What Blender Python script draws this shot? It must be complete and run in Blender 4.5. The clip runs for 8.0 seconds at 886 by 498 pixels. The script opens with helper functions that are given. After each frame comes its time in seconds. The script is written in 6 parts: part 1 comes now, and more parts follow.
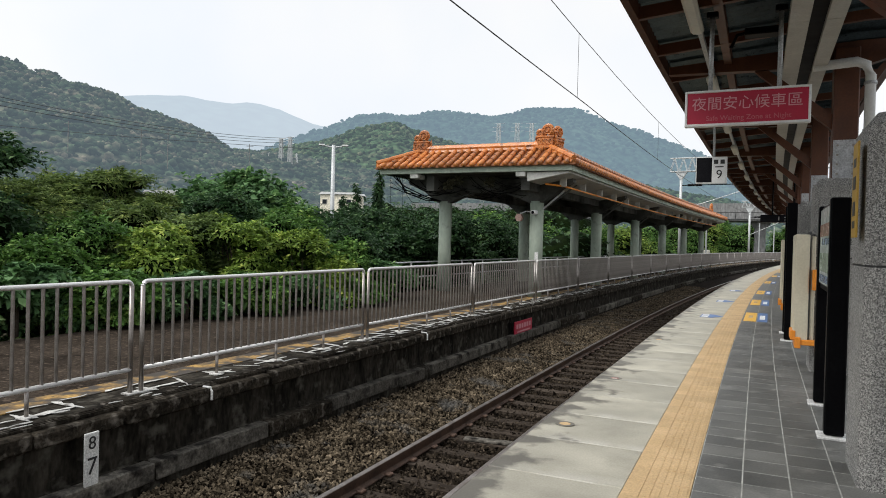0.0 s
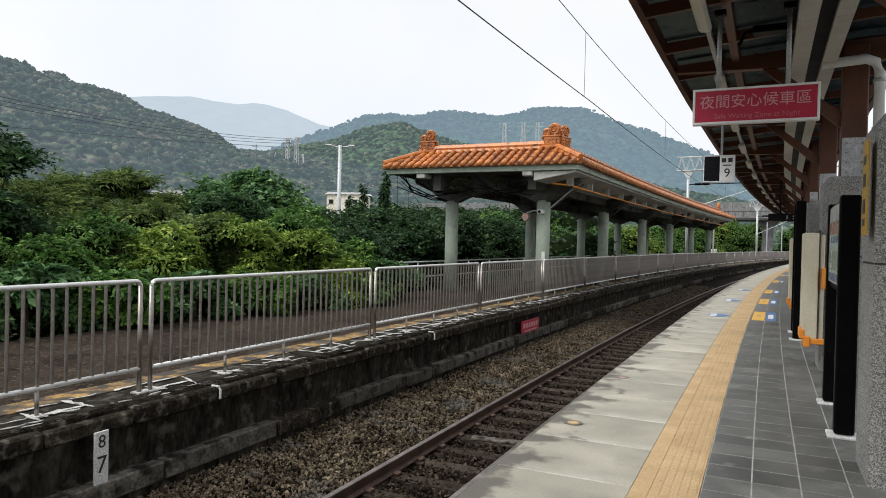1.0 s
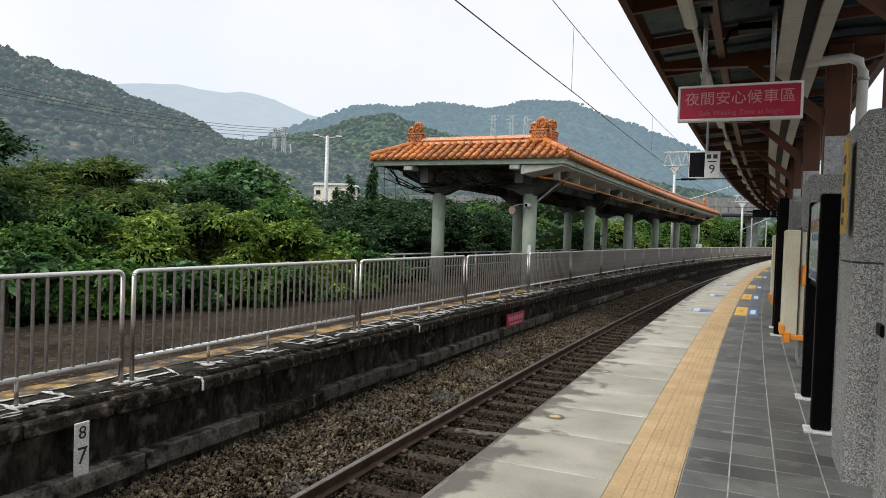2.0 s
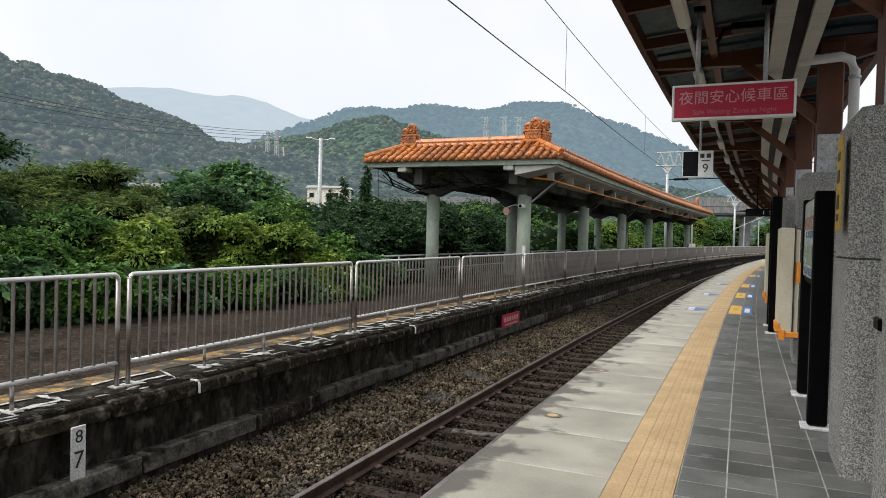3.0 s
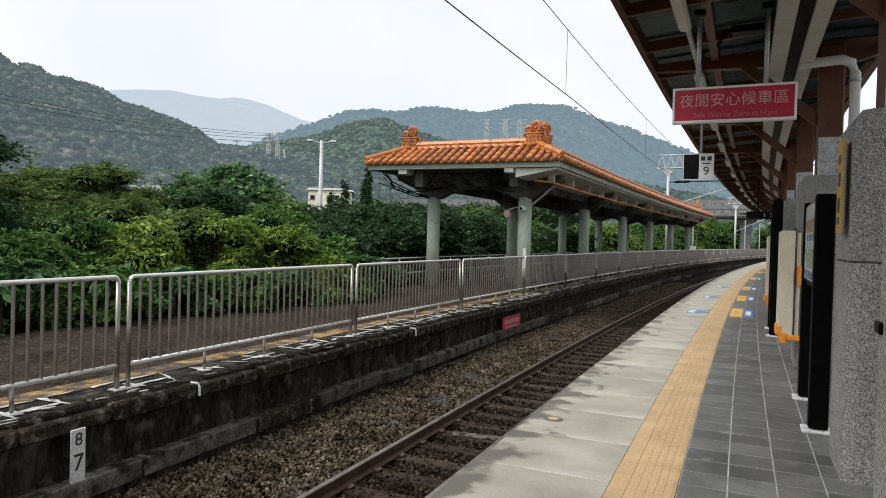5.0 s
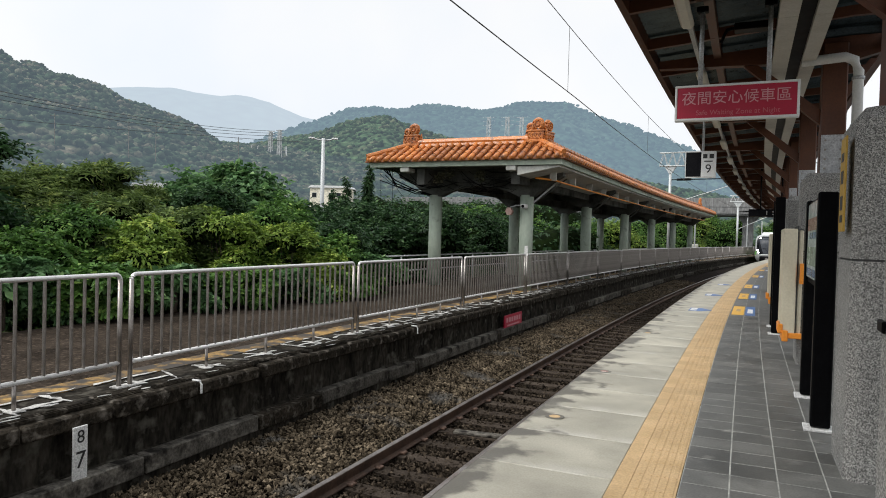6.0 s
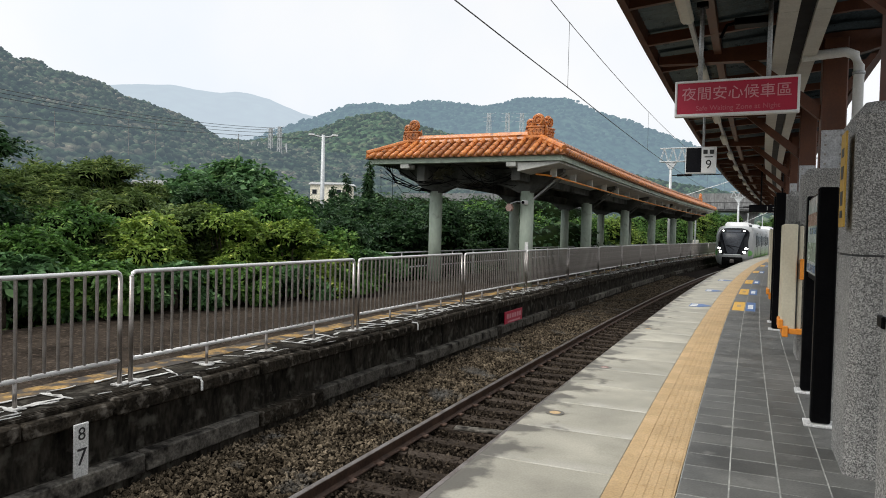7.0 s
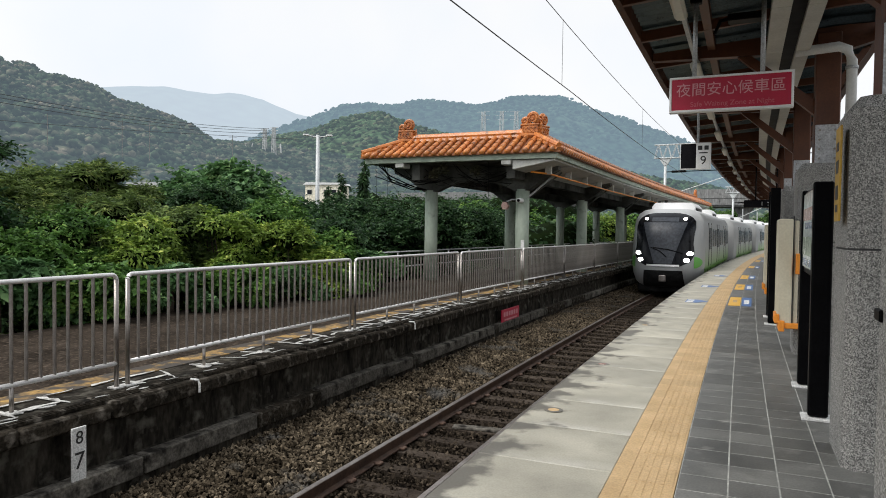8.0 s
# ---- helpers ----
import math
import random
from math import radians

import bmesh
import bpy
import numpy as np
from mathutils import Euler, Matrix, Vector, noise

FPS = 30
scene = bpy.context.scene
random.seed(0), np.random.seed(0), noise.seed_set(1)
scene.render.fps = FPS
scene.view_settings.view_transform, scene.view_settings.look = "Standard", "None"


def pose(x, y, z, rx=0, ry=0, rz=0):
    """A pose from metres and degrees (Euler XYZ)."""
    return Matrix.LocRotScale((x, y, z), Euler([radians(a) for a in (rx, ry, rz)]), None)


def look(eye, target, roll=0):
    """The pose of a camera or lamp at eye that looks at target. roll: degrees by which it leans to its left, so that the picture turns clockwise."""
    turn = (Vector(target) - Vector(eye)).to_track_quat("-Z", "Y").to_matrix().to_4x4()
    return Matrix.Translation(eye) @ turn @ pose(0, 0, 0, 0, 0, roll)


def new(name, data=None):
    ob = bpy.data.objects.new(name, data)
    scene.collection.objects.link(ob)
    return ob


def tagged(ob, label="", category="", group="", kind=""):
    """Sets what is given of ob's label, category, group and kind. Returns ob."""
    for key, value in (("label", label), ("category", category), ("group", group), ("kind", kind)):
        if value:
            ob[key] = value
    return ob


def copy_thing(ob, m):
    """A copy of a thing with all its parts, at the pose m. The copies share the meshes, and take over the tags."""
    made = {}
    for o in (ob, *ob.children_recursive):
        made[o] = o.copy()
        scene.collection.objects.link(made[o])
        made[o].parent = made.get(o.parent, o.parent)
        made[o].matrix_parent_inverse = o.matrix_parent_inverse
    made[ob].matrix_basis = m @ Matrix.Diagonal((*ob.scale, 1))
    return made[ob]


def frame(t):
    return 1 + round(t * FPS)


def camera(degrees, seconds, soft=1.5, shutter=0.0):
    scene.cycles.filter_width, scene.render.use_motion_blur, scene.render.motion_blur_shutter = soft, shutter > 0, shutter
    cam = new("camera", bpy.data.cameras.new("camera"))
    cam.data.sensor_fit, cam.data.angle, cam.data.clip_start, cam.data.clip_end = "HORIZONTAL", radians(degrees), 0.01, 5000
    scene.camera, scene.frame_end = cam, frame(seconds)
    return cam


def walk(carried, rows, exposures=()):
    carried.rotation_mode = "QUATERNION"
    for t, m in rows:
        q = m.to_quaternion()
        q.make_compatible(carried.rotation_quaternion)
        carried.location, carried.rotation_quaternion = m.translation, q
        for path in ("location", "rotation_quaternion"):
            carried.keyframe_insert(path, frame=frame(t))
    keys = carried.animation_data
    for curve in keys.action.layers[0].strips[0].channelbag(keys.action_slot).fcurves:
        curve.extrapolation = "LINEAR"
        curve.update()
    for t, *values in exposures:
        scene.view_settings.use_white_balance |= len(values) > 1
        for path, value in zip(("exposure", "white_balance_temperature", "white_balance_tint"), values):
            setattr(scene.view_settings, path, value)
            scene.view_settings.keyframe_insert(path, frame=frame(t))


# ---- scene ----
# Camera: held by hand on the platform, nearly still.
cam = camera(65.9, 8.0, soft=0.95)
EYE = 1.6
ROWS = [
    (0.0, 0.003, 0.010, 0.008, 25.240, -0.728, -1.478),
    (0.5, -0.003, 0.007, 0.003, 25.367, -0.626, -1.304),
    (1.0, -0.006, 0.003, -0.001, 25.771, -0.754, -1.354),
    (1.5, 0.026, 0.016, 0.021, 24.927, -1.419, -2.101),
    (3.0, -0.002, -0.006, -0.002, 24.188, -1.222, -1.519),
    (3.5, -0.001, 0.002, 0.002, 24.291, -1.261, -1.471),
    (4.0, -0.003, 0.003, -0.001, 24.211, -1.160, -1.621),
    (4.5, 0.000, 0.000, 0.000, 24.203, -1.009, -1.566),
    (6.0, -0.002, 0.006, 0.004, 24.399, -1.227, -1.589),
    (6.5, -0.004, 0.002, 0.004, 24.471, -1.421, -1.533),
    (7.0, 0.002, 0.011, 0.005, 24.436, -1.528, -1.425),
    (7.5, -0.003, -0.002, -0.004, 24.233, -1.373, -1.267),
    (8.0, -0.007, 0.011, 0.003, 24.067, -1.611, -0.762),
]
walk(cam, [(t, pose(x, y, EYE + z, 90 + pitch, roll, yaw)) for t, x, y, z, yaw, pitch, roll in ROWS])

# ---------- light: bright overcast ----------
world = bpy.data.worlds.new("overcast")
scene.world = world
world.use_nodes = True
wt = world.node_tree
wt.nodes.clear()
sky = wt.nodes.new("ShaderNodeTexSky")
sky.sky_type, sky.sun_disc = "NISHITA", False
sky.sun_elevation, sky.sun_rotation = radians(53), radians(-140)
sky.air_density, sky.dust_density = 1.0, 4.0
sat = wt.nodes.new("ShaderNodeHueSaturation")
sat.inputs["Saturation"].default_value = 0.25
cloud = wt.nodes.new("ShaderNodeBackground")
cover = wt.nodes.new("ShaderNodeTexNoise")
cover.inputs["Scale"].default_value, cover.inputs["Detail"].default_value = 1.6, 5
tone = wt.nodes.new("ShaderNodeValToRGB")
tone.color_ramp.elements[0].position, tone.color_ramp.elements[0].color = 0.40, (0.86, 0.92, 1.0, 1)
tone.color_ramp.elements[1].position, tone.color_ramp.elements[1].color = 0.60, (1.0, 1.0, 1.0, 1)
wt.links.new(cover.outputs["Fac"], tone.inputs["Fac"])
wt.links.new(tone.outputs["Color"], cloud.inputs["Color"])
cloud.inputs["Strength"].default_value = 0.82
clear = wt.nodes.new("ShaderNodeBackground")
clear.inputs["Strength"].default_value = 0.05
addw = wt.nodes.new("ShaderNodeAddShader")
wout = wt.nodes.new("ShaderNodeOutputWorld")
wt.links.new(sky.outputs[0], sat.inputs["Color"])
wt.links.new(sat.outputs[0], clear.inputs["Color"])
wt.links.new(cloud.outputs[0], addw.inputs[0])
wt.links.new(clear.outputs[0], addw.inputs[1])
wt.links.new(addw.outputs[0], wout.inputs[0])
sun_data = bpy.data.lights.new("sun", "SUN")
sun_data.energy, sun_data.angle, sun_data.color = 2.2, radians(30), (1.0, 0.97, 0.92)
sun = new("sun", sun_data)
sun.matrix_world = look((-24, -13, 50), (0, 15, 0))
scene.view_settings.exposure = 0.0

# ---------- materials ----------
def nodes_of(name):
    m = bpy.data.materials.new(name)
    m.use_nodes = True
    return m, m.node_tree, m.node_tree.nodes["Principled BSDF"]


def surf(name, c1, c2, rough=0.8, scale=3.0, fine=40.0, bump=0.2, metal=0.0, space="world", stretch=(1, 1, 1),
         piece=0.0, spots=None, spot_scale=6.0, spot_at=0.62, coat=0.0, fine_mix=0.35, island=False):
    """A weathered surface: stains at `scale`, grain at `fine`, optional spots, optional tone per piece."""
    m, nt, b = nodes_of(name)
    N, L = nt.nodes.new, nt.links.new
    if space == "world":
        src = N("ShaderNodeNewGeometry").outputs["Position"]
    else:
        src = N("ShaderNodeTexCoord").outputs["Object"]
    mp = N("ShaderNodeMapping")
    mp.inputs["Scale"].default_value = stretch
    L(src, mp.inputs["Vector"])
    n1, n2 = N("ShaderNodeTexNoise"), N("ShaderNodeTexNoise")
    n1.inputs["Scale"].default_value, n1.inputs["Detail"].default_value = scale, 6
    n1.inputs["Roughness"].default_value = 0.65
    n2.inputs["Scale"].default_value, n2.inputs["Detail"].default_value = fine, 3
    L(mp.outputs[0], n1.inputs["Vector"])
    L(mp.outputs[0], n2.inputs["Vector"])
    ramp = N("ShaderNodeMapRange")
    ramp.inputs["From Min"].default_value, ramp.inputs["From Max"].default_value = 0.32, 0.68
    L(n1.outputs["Fac"], ramp.inputs["Value"])
    mix = N("ShaderNodeMix")
    mix.data_type = "RGBA"
    mix.inputs["A"].default_value, mix.inputs["B"].default_value = (*c1, 1), (*c2, 1)
    L(ramp.outputs[0], mix.inputs["Factor"])
    col = mix.outputs["Result"]
    gr = N("ShaderNodeMapRange")
    gr.inputs["From Min"].default_value, gr.inputs["From Max"].default_value = 0.25, 0.75
    gr.inputs["To Min"].default_value, gr.inputs["To Max"].default_value = 1 - fine_mix, 1 + fine_mix
    L(n2.outputs["Fac"], gr.inputs["Value"])
    val = gr.outputs[0]
    if piece > 0:
        rnd = N("ShaderNodeNewGeometry").outputs["Random Per Island"] if island else N("ShaderNodeObjectInfo").outputs["Random"]
        pr = N("ShaderNodeMapRange")
        pr.inputs["To Min"].default_value, pr.inputs["To Max"].default_value = 1 - piece, 1 + piece
        L(rnd, pr.inputs["Value"])
        mu = N("ShaderNodeMath")
        mu.operation = "MULTIPLY"
        L(val, mu.inputs[0])
        L(pr.outputs[0], mu.inputs[1])
        val = mu.outputs[0]
    hs = N("ShaderNodeHueSaturation")
    L(col, hs.inputs["Color"])
    L(val, hs.inputs["Value"])
    col = hs.outputs[0]
    if spots:
        n3 = N("ShaderNodeTexNoise")
        n3.inputs["Scale"].default_value, n3.inputs["Detail"].default_value = spot_scale, 5
        L(src, n3.inputs["Vector"])
        r3 = N("ShaderNodeMapRange")
        r3.inputs["From Min"].default_value, r3.inputs["From Max"].default_value = spot_at - 0.03, spot_at + 0.14
        L(n3.outputs["Fac"], r3.inputs["Value"])
        m3 = N("ShaderNodeMix")
        m3.data_type = "RGBA"
        m3.inputs["B"].default_value = (*spots, 1)
        L(r3.outputs[0], m3.inputs["Factor"])
        L(col, m3.inputs["A"])
        col = m3.outputs["Result"]
    L(col, b.inputs["Base Color"])
    rr = N("ShaderNodeMapRange")
    rr.inputs["To Min"].default_value, rr.inputs["To Max"].default_value = max(0.02, rough - 0.12), min(1, rough + 0.12)
    L(n1.outputs["Fac"], rr.inputs["Value"])
    L(rr.outputs[0], b.inputs["Roughness"])
    b.inputs["Metallic"].default_value = metal
    b.inputs["Coat Weight"].default_value = coat
    if bump > 0:
        bp = N("ShaderNodeBump")
        bp.inputs["Strength"].default_value, bp.inputs["Distance"].default_value = bump, 0.01
        L(n2.outputs["Fac"], bp.inputs["Height"])
        L(bp.outputs[0], b.inputs["Normal"])
    return m


def glow(name, colour, strength):
    m, nt, b = nodes_of(name)
    b.inputs["Base Color"].default_value = (*colour, 1)
    b.inputs["Emission Color"].default_value = (*colour, 1)
    b.inputs["Emission Strength"].default_value = strength
    return m


def leaf_mat(name, c1, c2, c3):
    """Leaves: tone per leaf, a little light coming through."""
    m, nt, b = nodes_of(name)
    N, L = nt.nodes.new, nt.links.new
    geo = N("ShaderNodeNewGeometry")
    ramp = N("ShaderNodeValToRGB")
    e = ramp.color_ramp.elements
    e[0].position, e[0].color = 0.0, (*c1, 1)
    e[1].position, e[1].color = 0.75, (*c2, 1)
    k = e.new(1.0)
    k.color = (*c3, 1)
    no = N("ShaderNodeTexNoise")
    no.inputs["Scale"].default_value, no.inputs["Detail"].default_value = 2.0, 4
    L(geo.outputs["Position"], no.inputs["Vector"])
    ad = N("ShaderNodeMath")
    ad.operation = "MULTIPLY_ADD"
    ad.inputs[1].default_value, ad.inputs[2].default_value = 0.6, -0.42
    L(geo.outputs["Random Per Island"], ad.inputs[0])
    ad2 = N("ShaderNodeMath")
    ad2.operation = "MULTIPLY_ADD"
    ad2.inputs[1].default_value = 1.3
    L(no.outputs["Fac"], ad2.inputs[0])
    L(ad.outputs[0], ad2.inputs[2])
    L(ad2.outputs[0], ramp.inputs["Fac"])
    L(ramp.outputs["Color"], b.inputs["Base Color"])
    b.inputs["Roughness"].default_value = 0.5
    tr = N("ShaderNodeBsdfTranslucent")
    L(ramp.outputs["Color"], tr.inputs["Color"])
    mx = N("ShaderNodeMixShader")
    mx.inputs[0].default_value = 0.28
    L(b.outputs[0], mx.inputs[1])
    L(tr.outputs[0], mx.inputs[2])
    L(mx.outputs[0], nt.nodes["Material Output"].inputs["Surface"])
    return m


def hill_mat(name, c1, c2, c3, scale, haze, air, terrace=0.0):
    """Wooded slope; `haze` is painted on by mixing in glowing `air` colour."""
    m, nt, b = nodes_of(name)
    N, L = nt.nodes.new, nt.links.new
    pos = N("ShaderNodeNewGeometry").outputs["Position"]
    a, v = N("ShaderNodeTexNoise"), N("ShaderNodeTexVoronoi")
    a.inputs["Scale"].default_value, a.inputs["Detail"].default_value = scale * 0.16, 8
    a.inputs["Roughness"].default_value = 0.7
    v.inputs["Scale"].default_value = scale
    L(pos, a.inputs["Vector"])
    L(pos, v.inputs["Vector"])
    ramp = N("ShaderNodeValToRGB")
    e = ramp.color_ramp.elements
    e[0].position, e[0].color = 0.3, (*c1, 1)
    e[1].position, e[1].color = 0.52, (*c2, 1)
    k = e.new(0.72)
    k.color = (*c3, 1)
    level = N("ShaderNodeSeparateXYZ")
    L(pos, level.inputs[0])

    def maths(op, p, q, r=0.0):
        f = N("ShaderNodeMath")
        f.operation = op
        for i, x in enumerate((p, q, r)):
            if isinstance(x, float):
                f.inputs[i].default_value = x
            else:
                L(x, f.inputs[i])
        return f.outputs[0]
    crown_tone = N("ShaderNodeNewGeometry").outputs["Random Per Island"]
    step = maths("SINE", maths("MULTIPLY_ADD", a.outputs["Fac"], 14.0, maths("MULTIPLY", level.outputs["Z"], 0.95)), 0.0)
    fac = maths("ADD", a.outputs["Fac"], maths("MULTIPLY", step, terrace))
    fac = maths("ADD", fac, maths("MULTIPLY_ADD", crown_tone, 0.20, -0.10))
    L(fac, ramp.inputs["Fac"])
    # Bright cell centres, dark edges: shade between tree crowns painted into the colour.
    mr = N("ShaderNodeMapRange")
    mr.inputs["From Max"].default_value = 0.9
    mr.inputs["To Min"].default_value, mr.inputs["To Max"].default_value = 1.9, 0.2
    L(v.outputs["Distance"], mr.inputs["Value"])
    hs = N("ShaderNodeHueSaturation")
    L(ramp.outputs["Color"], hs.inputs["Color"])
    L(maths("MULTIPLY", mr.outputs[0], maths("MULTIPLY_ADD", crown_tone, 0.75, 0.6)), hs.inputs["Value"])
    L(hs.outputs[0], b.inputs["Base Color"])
    b.inputs["Roughness"].default_value = 1.0
    b.inputs["Specular IOR Level"].default_value = 0.0
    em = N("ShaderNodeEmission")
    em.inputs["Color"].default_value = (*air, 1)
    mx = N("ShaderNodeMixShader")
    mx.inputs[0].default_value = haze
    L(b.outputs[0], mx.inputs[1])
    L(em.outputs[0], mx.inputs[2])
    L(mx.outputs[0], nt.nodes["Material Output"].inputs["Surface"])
    return m


def granite(name):
    m, nt, b = nodes_of(name)
    N, L = nt.nodes.new, nt.links.new
    pos = N("ShaderNodeNewGeometry").outputs["Position"]
    v = N("ShaderNodeTexVoronoi")
    v.inputs["Scale"].default_value = 150
    n = N("ShaderNodeTexNoise")
    n.inputs["Scale"].default_value, n.inputs["Detail"].default_value = 2.2, 5
    L(pos, v.inputs["Vector"])
    L(pos, n.inputs["Vector"])
    bw = N("ShaderNodeRGBToBW")
    L(v.outputs["Color"], bw.inputs[0])
    r = N("ShaderNodeValToRGB")
    e = r.color_ramp.elements
    e[0].position, e[0].color = 0.13, (0.06, 0.06, 0.057, 1)
    e[1].position, e[1].color = 0.9, (0.50, 0.49, 0.46, 1)
    k = e.new(0.45)
    k.color = (0.20, 0.196, 0.186, 1)
    L(bw.outputs[0], r.inputs["Fac"])
    mr = N("ShaderNodeMapRange")
    mr.inputs["To Min"].default_value, mr.inputs["To Max"].default_value = 0.6, 1.35
    L(n.outputs["Fac"], mr.inputs["Value"])
    hs = N("ShaderNodeHueSaturation")
    L(r.outputs[0], hs.inputs["Color"])
    L(mr.outputs[0], hs.inputs["Value"])
    L(hs.outputs[0], b.inputs["Base Color"])
    b.inputs["Roughness"].default_value = 0.85
    bp = N("ShaderNodeBump")
    bp.inputs["Strength"].default_value, bp.inputs["Distance"].default_value = 0.5, 0.004
    L(bw.outputs[0], bp.inputs["Height"])
    L(bp.outputs[0], b.inputs["Normal"])
    return m


def slab_mat(name):
    """Cast concrete slab: broad damp patches, a pale band at one joint, grime along the outer edge."""
    m, nt, b = nodes_of(name)
    N, L = nt.nodes.new, nt.links.new
    pos = N("ShaderNodeNewGeometry").outputs["Position"]
    own = N("ShaderNodeSeparateXYZ")
    L(N("ShaderNodeTexCoord").outputs["Object"], own.inputs[0])

    def noise_at(scale, detail):
        n = N("ShaderNodeTexNoise")
        n.inputs["Scale"].default_value, n.inputs["Detail"].default_value = scale, detail
        L(pos, n.inputs["Vector"])
        return n.outputs["Fac"]

    def ranged(v, a, b_, c=0.0, d=1.0):
        r = N("ShaderNodeMapRange")
        for k, q in zip(("From Min", "From Max", "To Min", "To Max"), (a, b_, c, d)):
            r.inputs[k].default_value = q
        L(v, r.inputs["Value"])
        return r.outputs[0]

    def maths(op, a, b_):
        q = N("ShaderNodeMath")
        q.operation = op
        for k, v in enumerate((a, b_)):
            if isinstance(v, float):
                q.inputs[k].default_value = v
            else:
                L(v, q.inputs[k])
        return q.outputs[0]

    def blend(fac, a, colour):
        x = N("ShaderNodeMix")
        x.data_type = "RGBA"
        L(fac, x.inputs["Factor"])
        if isinstance(a, tuple):
            x.inputs["A"].default_value = (*a, 1)
        else:
            L(a, x.inputs["A"])
        x.inputs["B"].default_value = (*colour, 1)
        return x.outputs["Result"]
    broad, mid, grain = noise_at(1.1, 5), noise_at(3.2, 6), noise_at(70, 3)
    col = blend(ranged(broad, 0.35, 0.65), (0.30, 0.283, 0.225), (0.47, 0.445, 0.365))
    col = blend(maths("MULTIPLY", ranged(mid, 0.45, 0.72), 0.5), col, (0.23, 0.215, 0.17))
    pale = maths("MULTIPLY", ranged(own.outputs["Y"], 0.02, 0.20, 1.0, 0.0), ranged(mid, 0.40, 0.60))
    col = blend(maths("MULTIPLY", pale, 0.6), col, (0.58, 0.56, 0.50))
    grime = ranged(maths("ADD", mid, ranged(own.outputs["X"], 0.0, 0.55, 0.14, -0.20)), 0.50, 0.62)
    col = blend(maths("MULTIPLY", grime, 0.88), col, (0.085, 0.078, 0.062))
    hs = N("ShaderNodeHueSaturation")
    L(col, hs.inputs["Color"])
    tone_ = maths("MULTIPLY", ranged(grain, 0.25, 0.75, 0.88, 1.12), ranged(N("ShaderNodeObjectInfo").outputs["Random"], 0, 1, 0.90, 1.10))
    L(tone_, hs.inputs["Value"])
    L(hs.outputs[0], b.inputs["Base Color"])
    L(ranged(broad, 0.3, 0.7, 0.42, 0.68), b.inputs["Roughness"])
    bp = N("ShaderNodeBump")
    bp.inputs["Strength"].default_value, bp.inputs["Distance"].default_value = 0.2, 0.004
    L(grain, bp.inputs["Height"])
    L(bp.outputs[0], b.inputs["Normal"])
    return m


M_SLAB = slab_mat("edge concrete")
M_TILE = surf("grey floor tile", (0.075, 0.076, 0.072), (0.165, 0.164, 0.152), 0.45, 1.6, 60, 0.2, piece=0.2, fine_mix=0.22, spots=(0.24, 0.235, 0.215), spot_scale=5, spot_at=0.62)
M_GROUT = surf("pale grout", (0.26, 0.26, 0.24), (0.50, 0.50, 0.46), 0.8, 6, 50, 0.1)
M_TACT = surf("tactile yellow", (0.44, 0.295, 0.14), (0.57, 0.40, 0.215), 0.6, 2.5, 60, 0.2, piece=0.08, fine_mix=0.18)
M_YELLOW = surf("painted yellow", (0.70, 0.38, 0.045), (0.76, 0.46, 0.09), 0.5, 8, 60, 0.1, fine_mix=0.1)
# Darker copy of the yellow: shade on the pillar plate is in the colour.
M_SHADEYEL = surf("shaded yellow plate", (0.42, 0.25, 0.03), (0.50, 0.31, 0.05), 0.6, 8, 60, 0.1, fine_mix=0.15)
M_BLUE = surf("painted blue", (0.06, 0.14, 0.34), (0.13, 0.22, 0.42), 0.5, 8, 60, 0.1, fine_mix=0.1)
M_PAINTW = surf("worn white paint", (0.62, 0.62, 0.6), (0.8, 0.8, 0.78), 0.6, 9, 60, 0.1)
M_OLDCON = surf("old dark concrete", (0.005, 0.0045, 0.004), (0.052, 0.046, 0.037), 0.9, 3.4, 22, 1.0, stretch=(1, 1.0, 0.38), spots=(0.115, 0.108, 0.09), spot_scale=5, spot_at=0.585, fine_mix=0.6)
M_LEDGE = surf("pale ledge concrete", (0.05, 0.046, 0.04), (0.19, 0.175, 0.15), 0.9, 3.5, 30, 0.8, piece=0.3, spots=(0.022, 0.02, 0.018), spot_scale=5, spot_at=0.53, fine_mix=0.5)
M_OLDTOP = surf("old platform asphalt", (0.017, 0.0130, 0.0098), (0.055, 0.043, 0.033), 0.9, 1.8, 24, 0.8, spots=(0.12, 0.092, 0.072), spot_scale=16, spot_at=0.585, fine_mix=0.6)
M_COPING = surf("mossy coping block", (0.009, 0.008, 0.0065), (0.05, 0.042, 0.032), 0.9, 5, 30, 0.9, piece=0.3, spots=(0.17, 0.152, 0.128), spot_scale=9, spot_at=0.58, fine_mix=0.6)
M_WORNYEL = surf("worn yellow paint", (0.46, 0.27, 0.06), (0.20, 0.125, 0.05), 0.8, 6, 24, 0.6, spots=(0.045, 0.036, 0.027), spot_scale=3.8, spot_at=0.405, fine_mix=0.85)
M_LIME = surf("lime joint", (0.42, 0.41, 0.39), (0.62, 0.61, 0.58), 0.9, 8, 50, 0.3, spots=(0.1, 0.09, 0.08), spot_scale=9, spot_at=0.58)
M_STEEL = surf("stainless tube", (0.72, 0.71, 0.69), (0.82, 0.81, 0.79), 0.38, 6, 80, 0.03, metal=0.35, space="object", fine_mix=0.1)
M_STEELD = surf("tarnished tube", (0.24, 0.215, 0.195), (0.38, 0.35, 0.325), 0.36, 6, 60, 0.05, metal=0.85, space="object", fine_mix=0.15)
